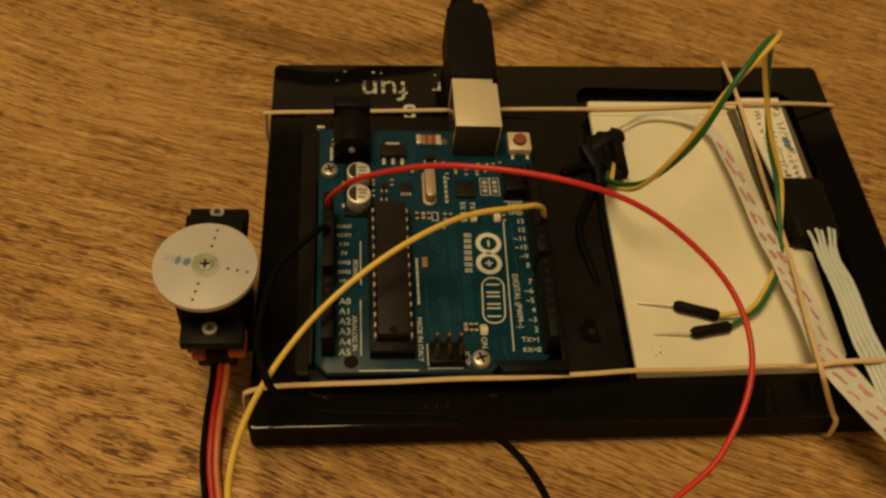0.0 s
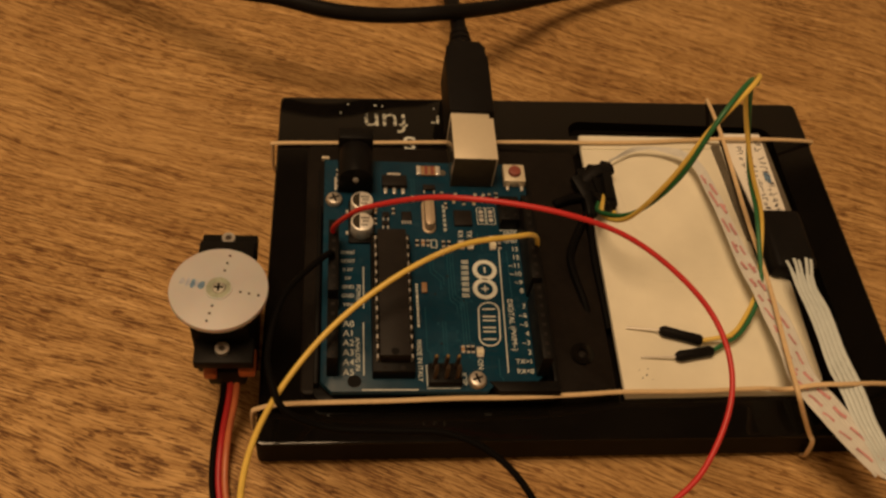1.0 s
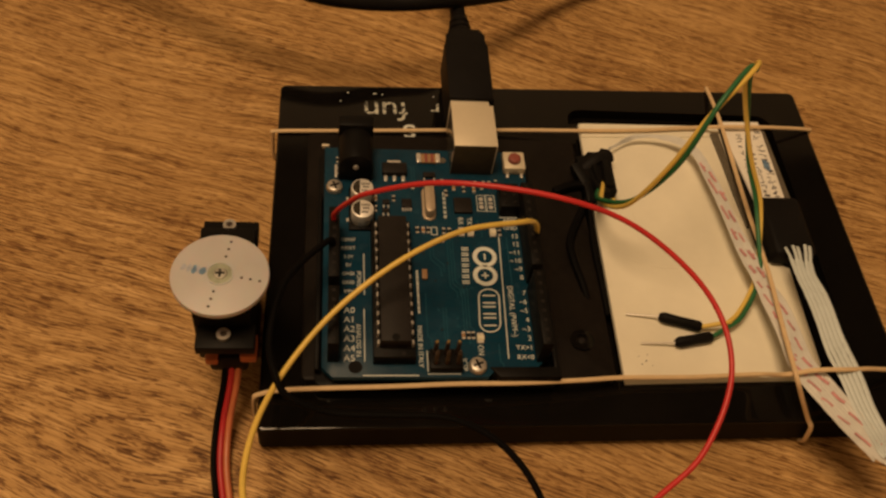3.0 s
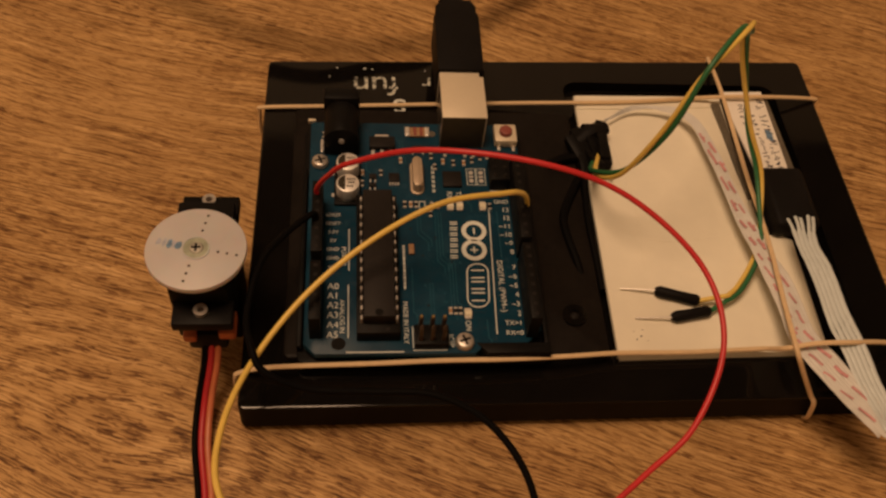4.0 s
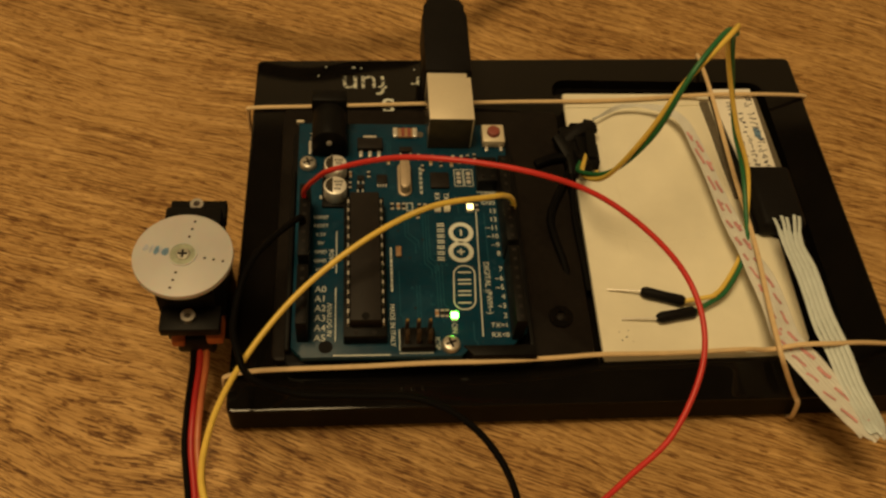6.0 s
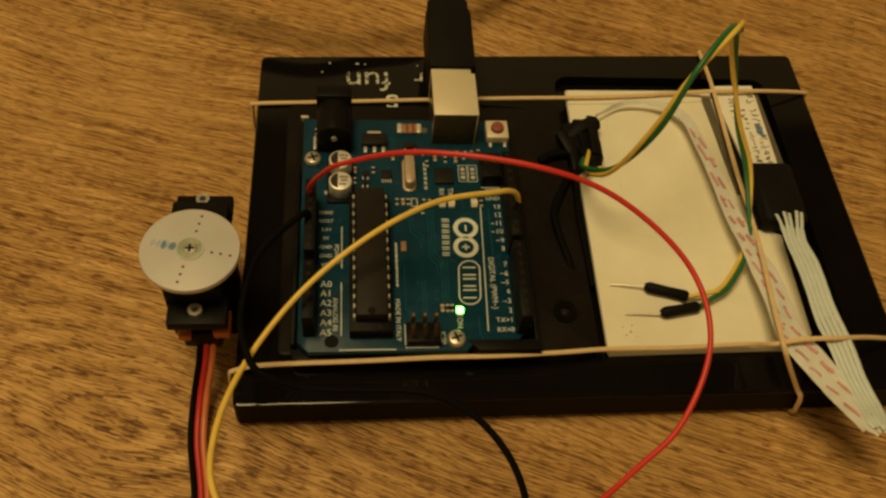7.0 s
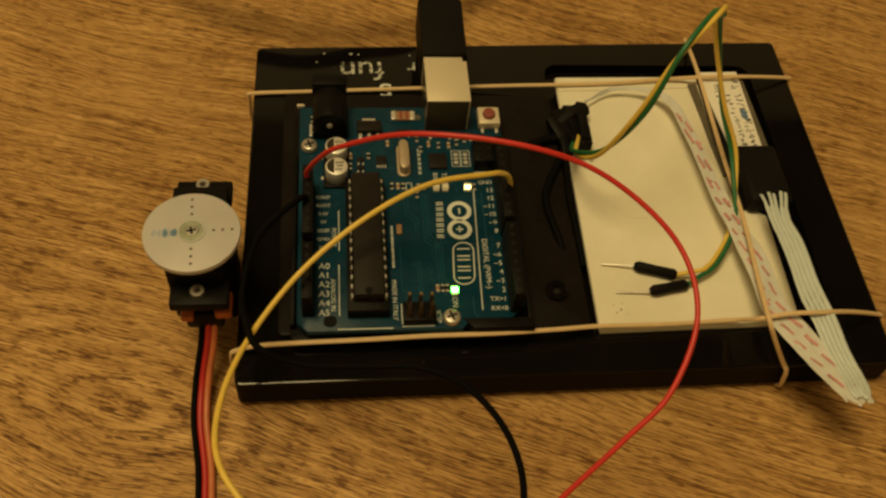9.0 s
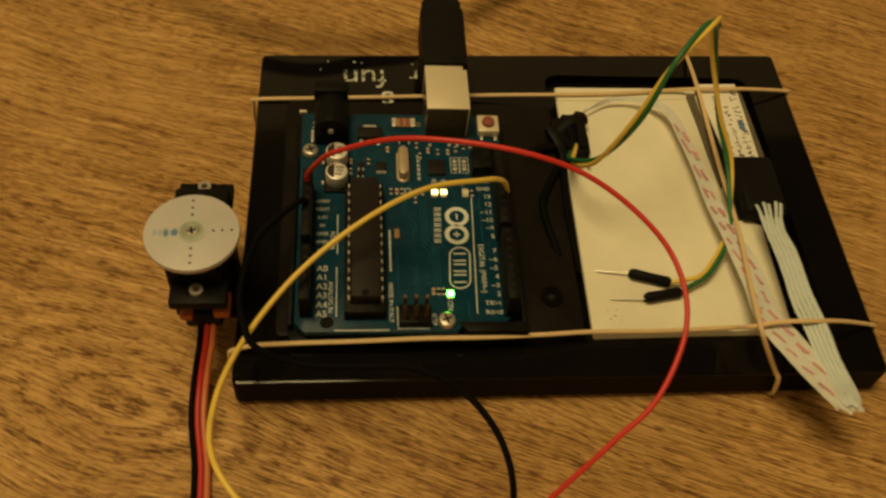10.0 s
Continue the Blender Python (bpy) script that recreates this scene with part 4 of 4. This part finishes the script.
def pin_bundle():
    p = thing("connector_bundle", (74, -5, 13.4), "bundle of black taped pin connectors at the paper edge", "connector")
    for x, y, z, rx, ry, rz, l in ((74.0, -5.0, 16.0, 6, 14, 12, 13), (76.6, -4.4, 17.0, -4, 8, -4, 14), (71.8, -5.0, 15.2, 4, -8, 16, 12), (75.0, -8.6, 15.4, -10, 5, -2, 11),
                                   (71.2, -9.0, 15.0, 5, 0, 4, 11), (69.9, -6.4, 15.6, 14, -10, 24, 9), (77.2, -8.6, 15.6, -16, 4, -8, 9),
                                   (73.6, -11.4, 17.0, -24, 10, 6, 8)):
        own = box(-1.35, 1.35, -l / 2, l / 2, -1.35, 1.35, 0.25)
        bmesh.ops.transform(own, matrix=pose(x, y, z, rx, ry, rz), verts=own.verts)
        part("pin_housing", own, BLACK_PLASTIC, p)
    part("tape", tube([(70.0, -3.5, 15.4), (74, -1.0, 17.4), (78.6, 0.6, 17.0)], 2.0, 10, 4, 0.7), BLACK_RUBBER, p, "black tape wrap")
    part("bare_wire", tube([(77.4, -13.6, 15.6), (77.7, -14.6, 15.9), (77.6, -15.4, 16.2)], 0.5, 8, 3), YELLOW, p)
    part("lead", tube([(73.0, -9.0, 15.2), (69.0, -15.9, 14.6), (65.2, -23.4, 14.4), (63.6, -28.4, 14.4), (64.1, -34.2, 14.2), (65.4, -40.0, 13.6), (66.5, -45.1, 12.2)], 1.05, 8, 6), WIRE_BLACK, p)
    part("lead", tube([(72.0, -7.0, 15.6), (70.8, -16.0, 15.0), (69.9, -28.0, 14.6), (70.6, -40.0, 13.2), (71.2, -48.0, 11.6)], 0.9, 8, 6), WIRE_BLACK, p)
    part("knot", tube([(70.5, -8.0, 15.0), (66.5, -8.6, 14.8), (63.2, -9.8, 14.6), (61.8, -10.4, 14.2)], 1.2, 8, 6), WIRE_BLACK, p)


def rubber_band(points, label):
    b = solo("rubber_band", tube(points, 0.6, 8, 6, 0.8), RUBBER_BAND, points[0], label, "rubber band", "rubber bands")
    return b


notepad()
connector()
ribbon_cable()
pin_bundle()
rubber_band([(-14.2, 11.0, 0.7), (-14.6, 11.0, 3.0), (-14.4, 11.0, 10.2), (-13.2, 11.1, 11.7), (2.7, 11.8, 11.8), (35, 13.2, 12.0), (58.4, 13.1, 13.2), (72.0, 12.3, 14.5), (91.1, 13.2, 14.6), (104.7, 14.4, 14.9), (116.1, 14.1, 16.2), (128.4, 14.8, 15.8), (144.1, 18.2, 12.0),
             (145.6, 18.6, 10.2), (145.8, 18.6, 3), (145.2, 18.6, 0.7)], "pale tan rubber band stretched across the frame")
rubber_band([(-14.6, -70.0, 0.7), (-15.2, -70.0, 3.0), (-15.1, -70.0, 10.2), (-13.9, -69.7, 12.0), (-6.7, -69.7, 14.4), (15.0, -69.9, 16.0), (30.3, -69.4, 16.2), (44.9, -69.2, 16.2), (60.2, -68.2, 15.6), (71.4, -67.0, 14.6), (88.5, -66.8, 14.4), (104.3, -66.4, 15.0), (107.0, -70.5, 22.5), (113.4, -70.5, 24.6), (121.5, -70.2, 24.4), (131.7, -67.7, 20.0), (143.4, -64.2, 12.4), (145.8, -63.8, 10.2), (146.0, -63.8, 3), (145.4, -63.8, 0.7)], "pale tan rubber band stretched across the frame")
rubber_band([(116.8, 33.6, 0.7), (116.8, 34.9, 3.0), (116.8, 34.7, 10.2), (116.6, 33.4, 11.7), (115.0, 15, 15.8), (113.4, -14.3, 18.0), (112.2, -39.7, 20.4), (109.9, -58.9, 22.8), (108.4, -71.6, 24.6), (111.1, -74.7, 19.5), (115.6, -76.6, 11.7),
             (116.6, -78.0, 10.2), (117.2, -78.6, 6.0), (117.8, -78.3, 3.0), (118.2, -77.2, 0.7)], "pale tan rubber band stretched lengthwise over the paper pad")


# ---- USB cable ----
def usb_cable():
    c = thing("usb_cable", (38.4, 27, 0), "black USB cable plugged into the board, looping across the table", "cable")
    part("plug_tip", box(33.0, 43.4, 6.4, 9.6, 18.6, 28.4, 0.2), SHELL, c, "metal plug tip")
    bm = prism([(32.5, 8.6), (44.8, 8.6), (45.0, 30.0), (43.4, 33.0), (43.2, 36.5), (34.2, 36.5), (34.0, 33.0), (32.6, 30.0)], 18.6, 29.6, 0.9)
    part("plug_body", bm, BLACK_RUBBER, c, "black moulded plug body")
    bm = None
    for k in range(4):
        bm = cyl((38.6, 36.4 + 2.6 * k, 23.4), 4.1 - 0.35 * k, 1.9, "y", 20, 3.9 - 0.35 * k, 0.2, bm)
    bm = cyl((38.6, 36.3, 23.4), 2.9, 11.5, "y", 20, 2.5, 0, bm)
    part("strain_relief", bm, BLACK_RUBBER, c, "ribbed strain relief")
    part("cord", tube([(38.6, 44, 23.4), (38.4, 54, 23.0), (37.6, 66, 20.5), (37.5, 90, 14), (46, 125, 5), (80, 155, 2.4), (125, 160, 2.4), (165, 140, 2.4), (155, 112, 2.4)] + LOOP +
                      [(-70, 78, 24), (-130, 110, 8), (-200, 160, 2.4), (-320, 230, 2.4), (-460, 300, 2.4)], 2.3, 14, 8), BLACK_RUBBER, c)


LOOP = [(125.3, 102.7, 3.0), (101.8, 95.1, 5.5), (78.2, 83.1, 11.0), (55.4, 65.6, 19.0), (35.3, 50.6, 27.4), (18.1, 46.7, 28.5), (1.5, 44.5, 31.0), (-14.7, 48.0, 32.0), (-31.2, 54.0, 30.0)]
usb_cable()


# ---- what moves: the horn turns, and the lamps switch ----
def motions():
    hub = DISC.matrix_basis.copy()
    turns = [(0.0, 0), (7.55, 0), (7.6, 1), (7.7, 9), (7.8, 14), (7.9, 15), (10.0, 15)]
    walk(DISC, [(t, hub @ pose(0, 0, 0, 0, 0, a)) for t, a in turns])
    step = 1 / 30

    def switch(lamp, times):
        """Half a turn of the element at each time given brings its glowing half up or down."""
        place = lamp.matrix_basis.copy()
        rows, a = [(0.0, place)], 0
        for t in times:
            for k in range(4):
                rows.append((t + (k - 3) * step, place @ pose(0, 0, 0, a + 60 * k)))
            a += 180
        rows.append((10.0, place @ pose(0, 0, 0, a)))
        if rows[-1][0] - rows[-2][0] < step / 2:
            rows.pop(-2)
        walk(lamp, rows)

    switch(LED_ON, [5.87])
    switch(LED_L, [5.87, 6.17, 7.57, 7.67, 7.77, 7.87, 7.97, 8.17, 8.37, 8.67, 8.77, 9.07])
    switch(LED_TX, [9.47])
    switch(LED_RX, [9.47])


motions()
